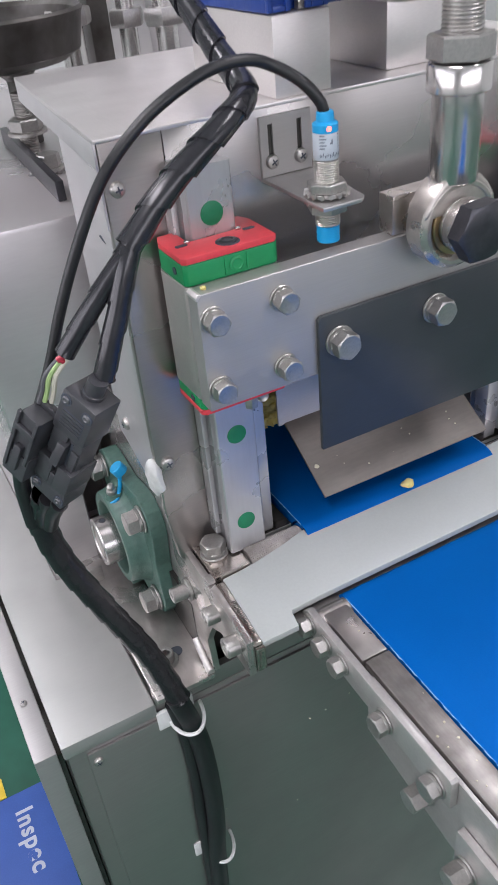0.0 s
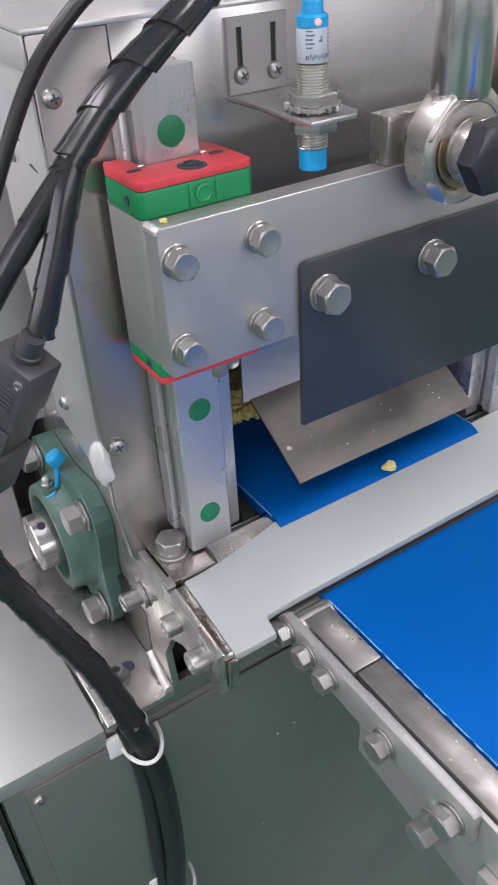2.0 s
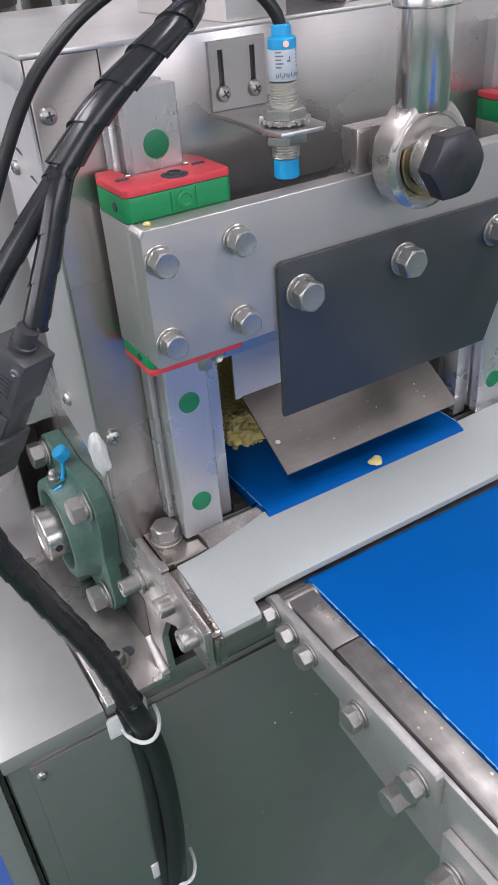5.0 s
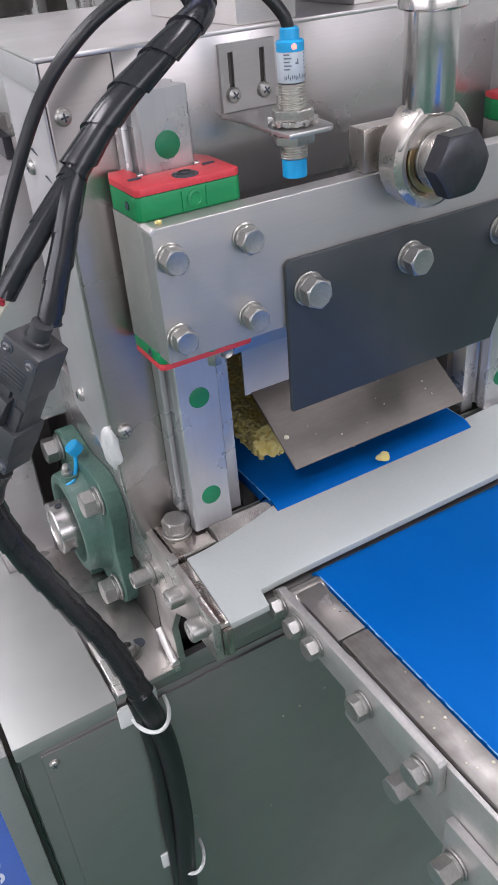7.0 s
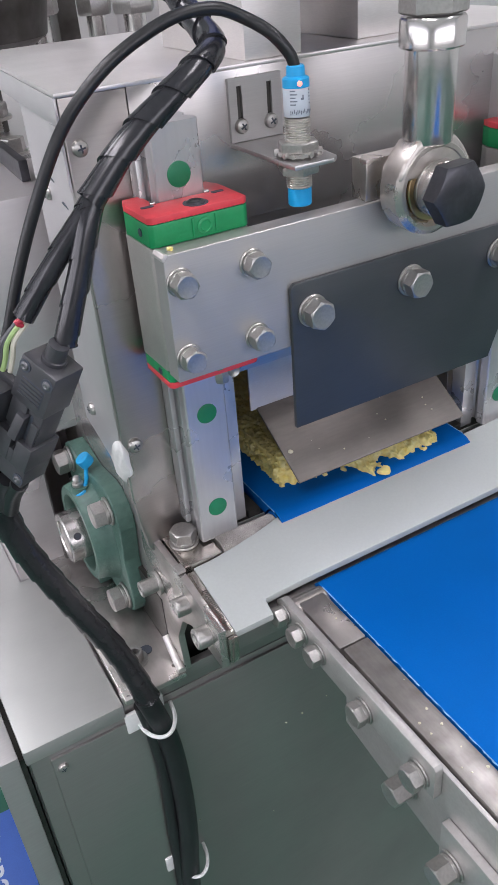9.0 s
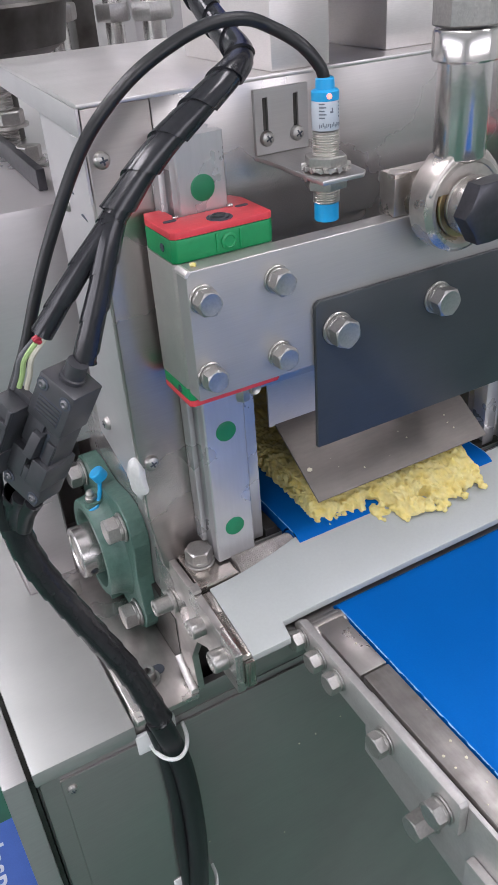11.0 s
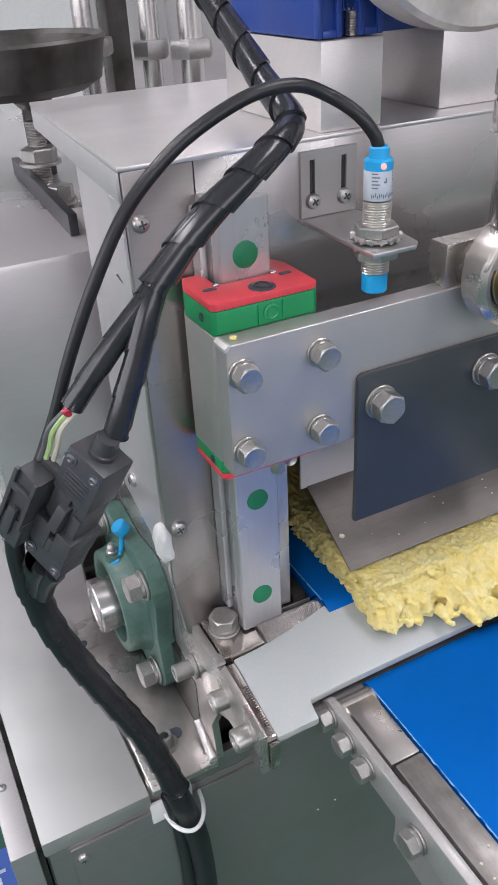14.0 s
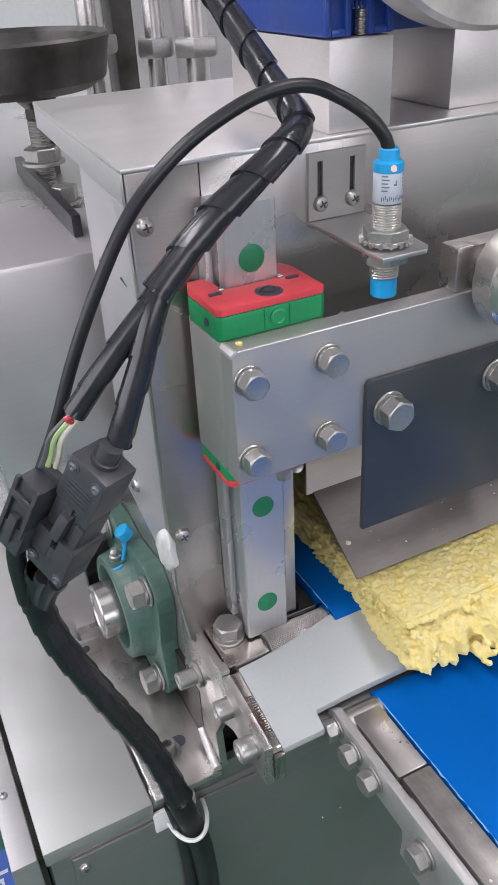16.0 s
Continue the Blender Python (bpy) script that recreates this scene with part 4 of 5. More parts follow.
# ---- bracket, roller, white bar ----
def build_nose():
    t = thing("bar_bracket", (0.112, 0.33, 0.889), "welded stainless bracket with socket screws at the bar's end", "bracket")
    poly = [(0.2635, 0.9465), (0.2635, 0.9725), (0.300, 0.9765), (0.312, 0.9775), (0.362, 0.9780), (0.369, 0.889), (0.3225, 0.889), (0.3260, 0.915), (0.3140, 0.938), (0.300, 0.9465)]
    part("side_plate", bm_prism(poly, 0.1088, 0.1132, "x", 0.0006), POLISHED, t)
    # weld bead
    pts = [(0.1064 + 0.00014 * i, 0.3222 + 0.0026 * i, 0.8897 + 0.00012 * i * i) for i in range(10)]
    part("weld_bead", bm_tube(pts, 0.0026, 14, 0.0008, 0.0030, 0.10), WHITE_WELD, t, "pale weld bead")
    for y, z, d in ((0.2770, 0.9605, 0.0118), (0.3020, 0.9620, 0.0110), (0.3440, 0.9455, 0.0100)):
        if d > 0.0105:
            place_part("cap_screw", ("cyl", d), lambda d=d: bm_lathe([(d / 2, 0), (d / 2, 0.0070), (d / 2 - 0.0007, 0.0078), (d * 0.30, 0.0078), (d * 0.27, 0.0060), (0, 0.0058)], 28), CHROME, t, pose(0.1088, y, z, 0, -90, 0))
        else:
            part("washer", bm_tube_ring(0.003, 0.0075, 0, 0.0024, 24, pose(0.1088, y, z, 0, -90, 0)), CHROME, t)
            place_part("cap_screw", ("sock", d), lambda d=d: socket_head(d, 0.010), CHROME, t, pose(0.1064, y, z, 0, -90, 0))
    part("small_block", bm_box(0.1085, 0.1135, 0.3085, 0.3150, 0.9778, 0.9800, 0.0005), CHROME, t)
    # polished clamp strip on the bar's end, with a row of fine marks
    rise = lambda y: 0.9676 + (y - 0.264) * 0.187
    clamp = part("clamp_strip", bm_prism([(0.2640, 0.9480), (0.3085, 0.9480), (0.3085, rise(0.3085) + 0.0006), (0.2655, rise(0.2655) + 0.0006), (0.2640, rise(0.264) - 0.0006)], 0.1134, 0.1185, "x", 0.0007), CLAMP, t, "brownish polished clamp strip")
    for k in range(19):
        y = 0.2710 + 0.00125 * k
        part("scale_mark", bm_box(0.1152 + 0.0004 * (k % 3), 0.1180, y, y + 0.00045, rise(y), rise(y) + 0.00085), DARK_METAL, clamp)
    part("end_clamp", bm_box(0.1133, 0.1187, 0.2612, 0.2636, 0.9500, 0.9672, 0.0008), CLAMP, t)
    part("slot_screw", socket_screw_at(0.0860, 0.3470, 0.8885), CHROME, t, "socket screw in the base plate's slot")
    part("slot", bm_prism(rounded(0.0885, 0.0985, 0.3475, 0.3555, 0.0038), 0.8884, 0.8889, "z"), INK, t)
    # corner block with its bolt
    c = thing("corner_block", (0.126, 0.33, 0.95), "milled steel corner block with a hexagon bolt", "steel block")
    part("block", bm_box(0.1140, 0.1378, 0.3115, 0.3425, 0.9500, 0.9785, 0.0007), CLAMP, c)
    bolt(c, 0.1235, 0.3310, 0.9785, "+z", 0.0135, 0.0060, 10)
    # knurled roller
    r = thing("knurled_roller", (CX, 0.319, 0.962), "knurled steel roller under the belt's nose", "roller")
    bm = bmesh.new()
    E = pose(0.1385, 0.3185, 0.9725, 0, 90, 0)
    n, rows = 144, 100
    rings = []
    for i in range(rows + 1):
        x = 0.0375 * i / rows
        ring = []
        for k in range(n):
            a = 2 * math.pi * k / n
            rr = 0.0091 + 0.0002 * (abs((i + k) % 4 - 2) + abs((i - k) % 4 - 2) - 2) - (0.0008 if i in (0, rows) else 0)
            ring.append(bm.verts.new(E @ Vector((rr * math.cos(a), rr * math.sin(a), x))))
        rings.append(ring)
    for a, b in zip(rings, rings[1:]):
        for k in range(n):
            j = (k + 1) % n
            bm.faces.new((a[k], a[j], b[j], b[k]))
    bm.faces.new(rings[0][::-1])
    bm.faces.new(rings[-1])
    bmesh.ops.recalc_face_normals(bm, faces=bm.faces)
    part("knurled_end", bm, RAIL_STEEL, r, smooth=4)
    part("core", bm_lathe([(0.0088, 0.0375), (0.0088, 0.218)], 32, E), TURNED, r)
    part("journal", bm_lathe([(0.005, -0.006), (0.005, 0.0)], 20, E), CHROME, r)
    # support rails behind the roller
    s = thing("support_channel", (CX, 0.335, 0.95), "dark steel channel under the guide rails", "channel")
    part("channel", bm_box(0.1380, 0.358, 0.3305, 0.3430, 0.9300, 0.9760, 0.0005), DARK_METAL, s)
    part("bright_edge", bm_box(0.1385, 0.1760, 0.3298, 0.3306, 0.9745, 0.9766), STEEL_X, s)
    part("bright_edge", bm_box(0.3200, 0.358, 0.3298, 0.3306, 0.9745, 0.9766), STEEL_X, s)
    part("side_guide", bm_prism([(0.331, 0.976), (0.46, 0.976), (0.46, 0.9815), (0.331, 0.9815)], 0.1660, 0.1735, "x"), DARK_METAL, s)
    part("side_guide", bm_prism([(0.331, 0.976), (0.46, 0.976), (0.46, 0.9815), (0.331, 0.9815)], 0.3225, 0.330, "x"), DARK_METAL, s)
    # upper belt
    u = thing("upper_belt", (CX, 0.40, 0.96), "bright blue conveyor belt under the dough outlet", "conveyor belt")
    prof = [(0.62, 0.9840), (0.3185, 0.9840)]
    for a in range(80, -91, -10):
        w = radians(a + 90)
        prof.append((0.3185 + 0.0116 * math.cos(w), 0.9724 + 0.0116 * math.sin(w)))
    prof += [(0.62, 0.9608), (0.62, 0.9622)]
    for a in range(-90, 91, 10):
        w = radians(a + 90)
        prof.append((0.3185 + 0.0103 * math.cos(w), 0.9724 + 0.0103 * math.sin(w)))
    prof += [(0.62, 0.9827)]
    part("belt", bm_prism(prof, 0.1766, 0.3196, "x"), BELT, u)
    part("belt_edge", bm_ragged(0.1767, 0.0004, 0.3185, 0.462, 0.9842, 1), BELT_EDGE, u)
    part("belt_edge", bm_box(0.3197, 0.3203, 0.3185, 0.462, 0.9829, 0.9841), BELT_EDGE, u)
    # white bar
    bm = bmesh.new()
    cols = []
    for x, y0, y1 in ((0.1187, 0.2640, 0.3105), (0.130, 0.2640, 0.3108), (0.1414, 0.2640, 0.3112), (0.1420, 0.2700, 0.3112), (0.1426, 0.2740, 0.3113), (0.160, 0.2745, 0.3130), (0.176, 0.2745, 0.3155), (0.25, 0.2750, 0.3170), (0.377, 0.2760, 0.3200)):
        k = min(1.0, max(0.0, (x - 0.125) / 0.05))
        col = []
        for n in range(7):
            y = y0 + (y1 - y0) * n / 6
            z = 0.9676 + (y - 0.264) * (0.187 + 0.100 * k)
            col.append((bm.verts.new((x, y, z)), bm.verts.new((x, y, z - 0.0042))))
        cols.append(col)
    for a, b in zip(cols, cols[1:]):
        for n in range(6):
            bm.faces.new((a[n][0], b[n][0], b[n + 1][0], a[n + 1][0]))
            bm.faces.new((a[n][1], a[n + 1][1], b[n + 1][1], b[n][1]))
        bm.faces.new((a[0][0], a[0][1], b[0][1], b[0][0]))
        bm.faces.new((a[6][0], b[6][0], b[6][1], a[6][1]))
    for c in (cols[0], cols[-1]):
        for n in range(6):
            bm.faces.new((c[n][0], c[n + 1][0], c[n + 1][1], c[n][1]))
    bmesh.ops.recalc_face_normals(bm, faces=bm.faces)
    rim = [e for e in bm.edges if len(e.link_faces) == 2 and e.calc_face_angle(0) > 1.0]
    bmesh.ops.bevel(bm, geom=rim, offset=0.0006, segments=2, affect="EDGES", profile=0.6)
    tb = thing("transfer_bar", (CX, 0.29, 0.945), "white polymer transfer bar on a steel support", "transfer bar")
    part("plate", bm, WHITE_BAR, tb, "smooth white polymer plate")
    part("support_rail", bm_box(0.1190, 0.377, 0.2690, 0.303, 0.9480, 0.9618, 0.001), SLEEK, tb, "reflecting steel support rail")
    cr = single("dough_crumb", crumb_mesh(0.0036, 7), DOUGH, "small lump of yellow dough beside the white bar", "dough")
    cr.location = (0.2515, 0.3125, 0.9862)
    cr.scale = (1.25, 0.9, 0.9)


def socket_screw_at(x, y, z):
    bm = socket_head(0.0100, 0.0085)
    bm.transform(Matrix.Translation((x, y, z)))
    return bm_tube_ring(0.005, 0.0078, z, z + 0.0016, 24, Matrix.Translation((x, y, 0)), bm=bm)


# ---- outfeed conveyor ----
def build_conveyor():
    t = thing("outfeed_conveyor", (CX, 0.0, 0.93), "stainless outfeed conveyor with a bright blue belt", "conveyor")
    y0 = -0.42
    for side in (1, -1):
        fx = lambda x: x + 0.002 if side == 1 else 2 * CX - x

        def bar(name, poly, x0, x1, mat, bevel=0.0006, label=""):
            a, b = sorted((fx(x0), fx(x1)))
            return part(name, bm_prism(poly, a, b, "x", bevel), mat, t, label)
        strip = [(0.2755, 0.9535), (0.2755, 0.9640), (0.2700, 0.9690), (0.1495, 0.9690), (0.1480, 0.9675), (0.1480, 0.9485), (0.2600, 0.9510)]
        bar("hinge_strip", strip, 0.1480, 0.1525, BLASTED, 0.0007, "flat satin steel strip with bolts")
        bar("side_plate", [(0.2165, 0.9650), (0.2185, 0.9209), (0.1500, 0.9110), (y0, 0.9080), (y0, 0.9650)], 0.1526, 0.1550, BLASTED, 0.0004)
        bar("end_block", [(0.2690, 0.9660), (0.2690, 0.9400), (0.2265, 0.9400), (0.2265, 0.9660)], 0.1552, 0.1710, POLISHED)
        bar("top_rail", [(0.2255, 0.9665), (0.2255, 0.9400), (y0, 0.9400), (y0, 0.9665)], 0.1560, 0.1712, RAIL_STEEL, 0.0012)
        bar("tab", [(0.1420, 0.9400), (0.1420, 0.9100), (0.085, 0.9050), (0.085, 0.9400)], 0.1480, 0.1524, BLASTED)
        for y, z, k in ((0.2665, 0.9610, 0.0098), (0.2505, 0.9600, 0.0098), (0.2345, 0.9600, 0.0098), (0.1970, 0.9560, 0.0108), (0.1575, 0.9560, 0.0110)):
            bolt(t, fx(0.1480), y, z, "-x" if side == 1 else "+x", k, 0.0048, 11 + 40 * y)
        bolt(t, fx(0.1526), 0.1690, 0.9300, "-x" if side == 1 else "+x", 0.0115, 0.0085, 10)
        bolt(t, fx(0.1480), 0.1330, 0.9200, "-x" if side == 1 else "+x", 0.0115, 0.0085, 24)
        pr = pose(fx(0.1530), 0.2660, 0.9580, 0, 90 if side == 1 else -90, 0)
        part("pulley", bm_lathe([(0.0075, 0.0), (0.0082, 0.0006), (0.0082, 0.020)], 32, pr), RAIL_STEEL, t)
        a, b = sorted((fx(0.1717), fx(0.1724)))
        bm = bm_ragged(0.1747 if side == 1 else 2 * CX - 0.1727, 0.0005 * side, y0, 0.268, 0.9667, 2)
        part("belt_edge", bm, BELT_EDGE, t, "pale frayed belt edge")
    prof = [(y0, 0.9665)]
    for a in range(90, -91, -10):
        w = radians(a)
        prof.append((0.2680 + 0.0085 * math.cos(w), 0.9580 + 0.0085 * math.sin(w)))
    prof += [(y0, 0.9495)]
    part("belt", bm_prism(prof, 0.1745, 2 * CX - 0.1725, "x"), BELT, t, "bright blue belt")
    part("pan", bm_box(0.1560, 0.3400, y0, 0.22, 0.9330, 0.9392), SHEET, t)
    for x in (0.165, 0.331):
        part("leg", bm_box(x - 0.012, x + 0.012, -0.34, -0.31, 0.0, 0.9328, 0.002), STEEL, t)
        part("leg", bm_box(x - 0.012, x + 0.012, 0.06, 0.09, 0.0, 0.9328, 0.002), STEEL, t)
    rng = random.Random(9)
    for i in range(16):
        r = rng.uniform(0.0003, 0.0008)
        y = rng.uniform(0.11, 0.255)
        x = rng.uniform(0.160, 0.172)
        place_part("crumb", ("crumb", "v", i), lambda r=r: crumb_mesh(r, i), CRUMB, t, pose(x, y, 0.9668))


# ---- cables and connectors ----
def build_cables():
    t = thing("spiral_wrapped_cable", (0.07, 0.33, 0.88), "black spiral-wrapped cable loom with two branches", "cable")
    trunk = [(0.150, 0.45, 1.325), (0.157, 0.40, 1.287), (0.1615, 0.365, 1.260), (0.1635, 0.340, 1.2415), (0.1623, 0.3185, 1.2313), (0.1533, 0.3082, 1.2270), (0.1392, 0.3028, 1.2201), (0.114, 0.300, 1.2040), (0.0945, 0.300, 1.1850)]
    part("trunk", bm_wrap(trunk, 0.0057, 0.0165, 0.18), WRAP, t, "shiny black spiral wrap", 50)
    part("branch", bm_wrap([(0.0975, 0.300, 1.188), (0.0925, 0.3005, 1.182), (0.0785, 0.305, 1.1650), (0.0615, 0.311, 1.1425)], 0.0045, 0.0200, 0.13), WRAP, t, "", 50)
    part("branch", bm_wrap([(0.0965, 0.300, 1.187), (0.0915, 0.299, 1.177), (0.0850, 0.299, 1.160), (0.0775, 0.2995, 1.1420), (0.0735, 0.3005, 1.1310)], 0.0049, 0.0185, 0.14), WRAP, t, "", 50)
    for a, b, m in (((0.0600, 0.3115, 1.1405), (0.0490, 0.3205, 1.1170), WIRE_YG), ((0.0625, 0.3105, 1.1405), (0.0520, 0.3195, 1.1165), WIRE_W), ((0.0590, 0.3125, 1.1405), (0.0470, 0.3215, 1.1175), WIRE_G), ((0.0610, 0.310, 1.1420), (0.0600, 0.3110, 1.1390), WIRE_R)):
        A, B = Vector(a), Vector(b)
        part("wire", bm_tube([A, A.lerp(B, 0.35) + Vector((-0.0028, 0, 0.0002)), A.lerp(B, 0.7) + Vector((-0.001, 0, 0)), B], 0.00125, 8, 0.002), m, t)
    low = [(0.0395, 0.333, 1.060), (0.0375, 0.343, 1.046), (0.0355, 0.348, 1.030), (0.0410, 0.3474, 1.000), (0.0550, 0.3405, 0.962), (0.0715, 0.331, 0.921), (0.0815, 0.3190, 0.884)]
    part("lower_trunk", bm_wrap(low, 0.0072, 0.0150, 0.14), WRAP_DULL, t, "dull black spiral wrap", 50)
    part("lower_cable", bm_tube([(0.0795, 0.3195, 0.887), (0.0850, 0.3165, 0.862), (0.0885, 0.3150, 0.838), (0.0900, 0.3150, 0.800), (0.0890, 0.3150, 0.750), (0.0840, 0.3150, 0.690), (0.080, 0.316, 0.60)], 0.0068, 16, 0.003), CABLE, t, "black jacketed cable")
    part("lower_cable", bm_tube([(0.0765, 0.3215, 0.880), (0.0800, 0.3205, 0.850), (0.0820, 0.3205, 0.800), (0.0800, 0.3205, 0.740), (0.0770, 0.3205, 0.60)], 0.0045, 12, 0.004), CABLE, t)
    for a, b in (((0.0435, 0.321, 1.060), (0.0385, 0.341, 1.034)), ((0.0395, 0.327, 1.061), (0.0360, 0.343, 1.036)), ((0.0320, 0.333, 1.080), (0.0310, 0.345, 1.036))):
        A, B = Vector(a), Vector(b)
        part("tail", bm_tube([A, A.lerp(B, 0.4) + Vector((-0.001, 0.002, -0.001)), B], 0.0042, 12, 0.004), CABLE, t)
    for cz, cx in ((0.862, 0.0815), (0.700, 0.0860)):
        k = thing("cable_clip", (cx - 0.008, 0.326, cz), "white nylon cable clip on the front panel", "cable clip", "cable clips")
        part("base", bm_box(cx - 0.0155, cx - 0.003, 0.3245, 0.3275, cz - 0.007, cz + 0.009, 0.0008), WHITE_CLIP, k)
        part("base", bm_box(cx + 0.005, cx + 0.0105, 0.3245, 0.3275, cz + 0.003, cz + 0.014, 0.0008), WHITE_CLIP, k)
        pts = [(cx - 0.0075 + 0.011 * (1 - math.cos(math.pi * i / 8)) , 0.3255 - 0.0195 * math.sin(math.pi * i / 8), cz - 0.003 + 0.006 * i / 8) for i in range(9)]
        part("loop", bm_tube(pts, 0.0013, 8, 0.002), WHITE_CLIP, k)
    s = thing("sensor_cable", (0.12, 0.31, 1.22), "thin black sensor cable in a loop", "cable")
    part("jacket", bm_tube([(0.1885, 0.2985, 1.2195), (0.1872, 0.2985, 1.2245), (0.1805, 0.3010, 1.2330), (0.1720, 0.308, 1.2395), (0.1590, 0.3085, 1.2440), (0.1410, 0.3085, 1.2425), (0.1190, 0.3085, 1.2335), (0.1030, 0.3095, 1.2220), (0.0900, 0.312, 1.2070), (0.0760, 0.315, 1.1820), (0.0650, 0.318, 1.1580), (0.0560, 0.3205, 1.1350), (0.0470, 0.3235, 1.1150)], 0.0025, 14, 0.003), CABLE, s)

    # the large plug connector and the smaller one behind it
    c = thing("plug_connector", (0.052, 0.313, 1.06), "large black plastic plug connector with screws", "connector")
    top, bot = Vector((0.0672, 0.3005, 1.1250)), Vector((0.0448, 0.3260, 1.0655))
    ez = (top - bot).normalized()
    ex = Vector((0.386, -0.786, -0.481))
    ex = (ex - ez * ex.dot(ez)).normalized()
    ey = ez.cross(ex)
    M = Matrix((ex, ey, ez)).transposed().to_4x4()
    M.translation = bot
    L = (top - bot).length

    def cpart(name, bm, mat=BLACK_PLASTIC, label=""):
        bm.transform(M)
        return part(name, bm, mat, c, label)
    w, d = 0.0096, 0.0086
    cpart("plug_body", bm_box(-w, w, -d, d, L * 0.66, L, 0.0010))
    cpart("grip_panel", bm_box(-w * 0.66, w * 0.66, -d - 0.0002, -d + 0.0006, L * 0.715, L * 0.862, 0.0002), INK, "dark grooved grip panel")
    for k in range(5):
        cpart("grip_rib", bm_box(-w * 0.62, w * 0.62, -d - 0.0008, -d + 0.0004, L * (0.722 + 0.029 * k), L * (0.737 + 0.029 * k), 0.0002))
    cpart("waist", bm_box(-w * 0.94, w * 0.90, -d * 0.72, d * 0.85, L * 0.22, L * 0.665, 0.0008))
    cpart("waist_step", bm_box(-w * 0.90, w * 0.05, -d * 0.90, -d * 0.70, L * 0.44, L * 0.655, 0.0005))
    cpart("waist_step", bm_box(w * 0.42, w * 0.86, -d * 0.86, -d * 0.70, L * 0.36, L * 0.56, 0.0005))
    cpart("latch", bm_prism([(-d - 0.0034, L * 0.40), (-d * 0.7, L * 0.38), (-d * 0.7, L * 0.60), (-d - 0.0012, L * 0.58)], -w * 0.30, w * 0.22, "x", 0.0005))
    cpart("latch_slot", bm_box(w * 0.23, w * 0.40, -d * 0.74, -d * 0.70, L * 0.38, L * 0.60), INK)
    cpart("socket_rim", bm_box(-w * 1.08, -w * 0.12, -d * 1.12, d * 1.0, L * 0.17, L * 0.385, 0.0007))
    cpart("socket_rim", bm_box(w * 0.16, w * 1.08, -d * 1.12, d * 1.0, L * 0.17, L * 0.385, 0.0007))
    cpart("socket_bridge", bm_box(-w * 0.13, w * 0.17, -d * 1.10, d * 0.9, L * 0.17, L * 0.285, 0.0004))
    cpart("socket_body", bm_box(-w * 1.05, w * 1.05, -d * 0.92, d * 0.98, 0, L * 0.175, 0.0008))
    cpart("socket_lip", bm_box(-w * 1.05, w * 1.05, -d * 1.02, -d * 0.90, L * 0.148, L * 0.169, 0.0003))
    for sx, sz in ((-0.66, 0.935), (0.66, 0.925), (-0.78, 0.075), (0.78, 0.065)):
        q = pose(w * sx, -d * (1.0 if sz > 0.5 else 0.92) - 0.0001, L * sz, 90, 0, 0)
        cpart("screw_well", bm_lathe([(0.0031, 0.0), (0.0030, 0.0003), (0, 0.0003)], 20, q), INK)
        cpart("housing_screw", bm_lathe([(0.0021, 0.0002), (0.0019, 0.0008), (0.0012, 0.0011), (0.0007, 0.0006), (0, 0.0006)], 16, q), CONNECTOR_SCREW)
    cpart("cable_gland", bm_lathe([(0.0054, L - 0.001), (0.0054, L + 0.0018), (0.0046, L + 0.0022), (0.0044, L + 0.009)], 24), BLACK_PLASTIC)
    c2 = thing("small_connector", (0.037, 0.33, 1.075), "small black plug connector with coloured wires", "connector")
    M2 = Matrix((ex, ey, ez)).transposed().to_4x4()
    M2.translation = Vector((0.0325, 0.3320, 1.0800))
    for nm, b in (("plug_body", bm_box(-0.0060, 0.0060, -0.0062, 0.0062, 0.014, 0.0400, 0.001)), ("socket_body", bm_box(-0.0068, 0.0068, -0.007, 0.007, 0, 0.0155, 0.001)), ("latch", bm_box(-0.0085, -0.0055, -0.004, 0.004, -0.002, 0.020, 0.0008)), ("latch", bm_box(-0.0022, 0.0020, -0.0088, -0.006, 0.006, 0.022, 0.0006)), ("rail", bm_box(-0.0064, -0.0044, -0.0080, -0.006, 0.004, 0.041, 0.0005)), ("rail", bm_box(0.0042, 0.0062, -0.0078, -0.006, 0.012, 0.0412, 0.0005)), ("latch_bridge", bm_box(-0.0064, 0.0062, -0.0082, -0.0060, 0.030, 0.0335, 0.0005)), ("rim", bm_box(-0.0064, 0.0064, 0.0030, 0.0066, 0.0395, 0.0430, 0.0005)), ("side_latch", bm_box(-0.0098, -0.0078, -0.0030, 0.0030, 0.002, 0.028, 0.0006))):
        b.transform(M2)
        part(nm, b, BLACK_PLASTIC, c2)


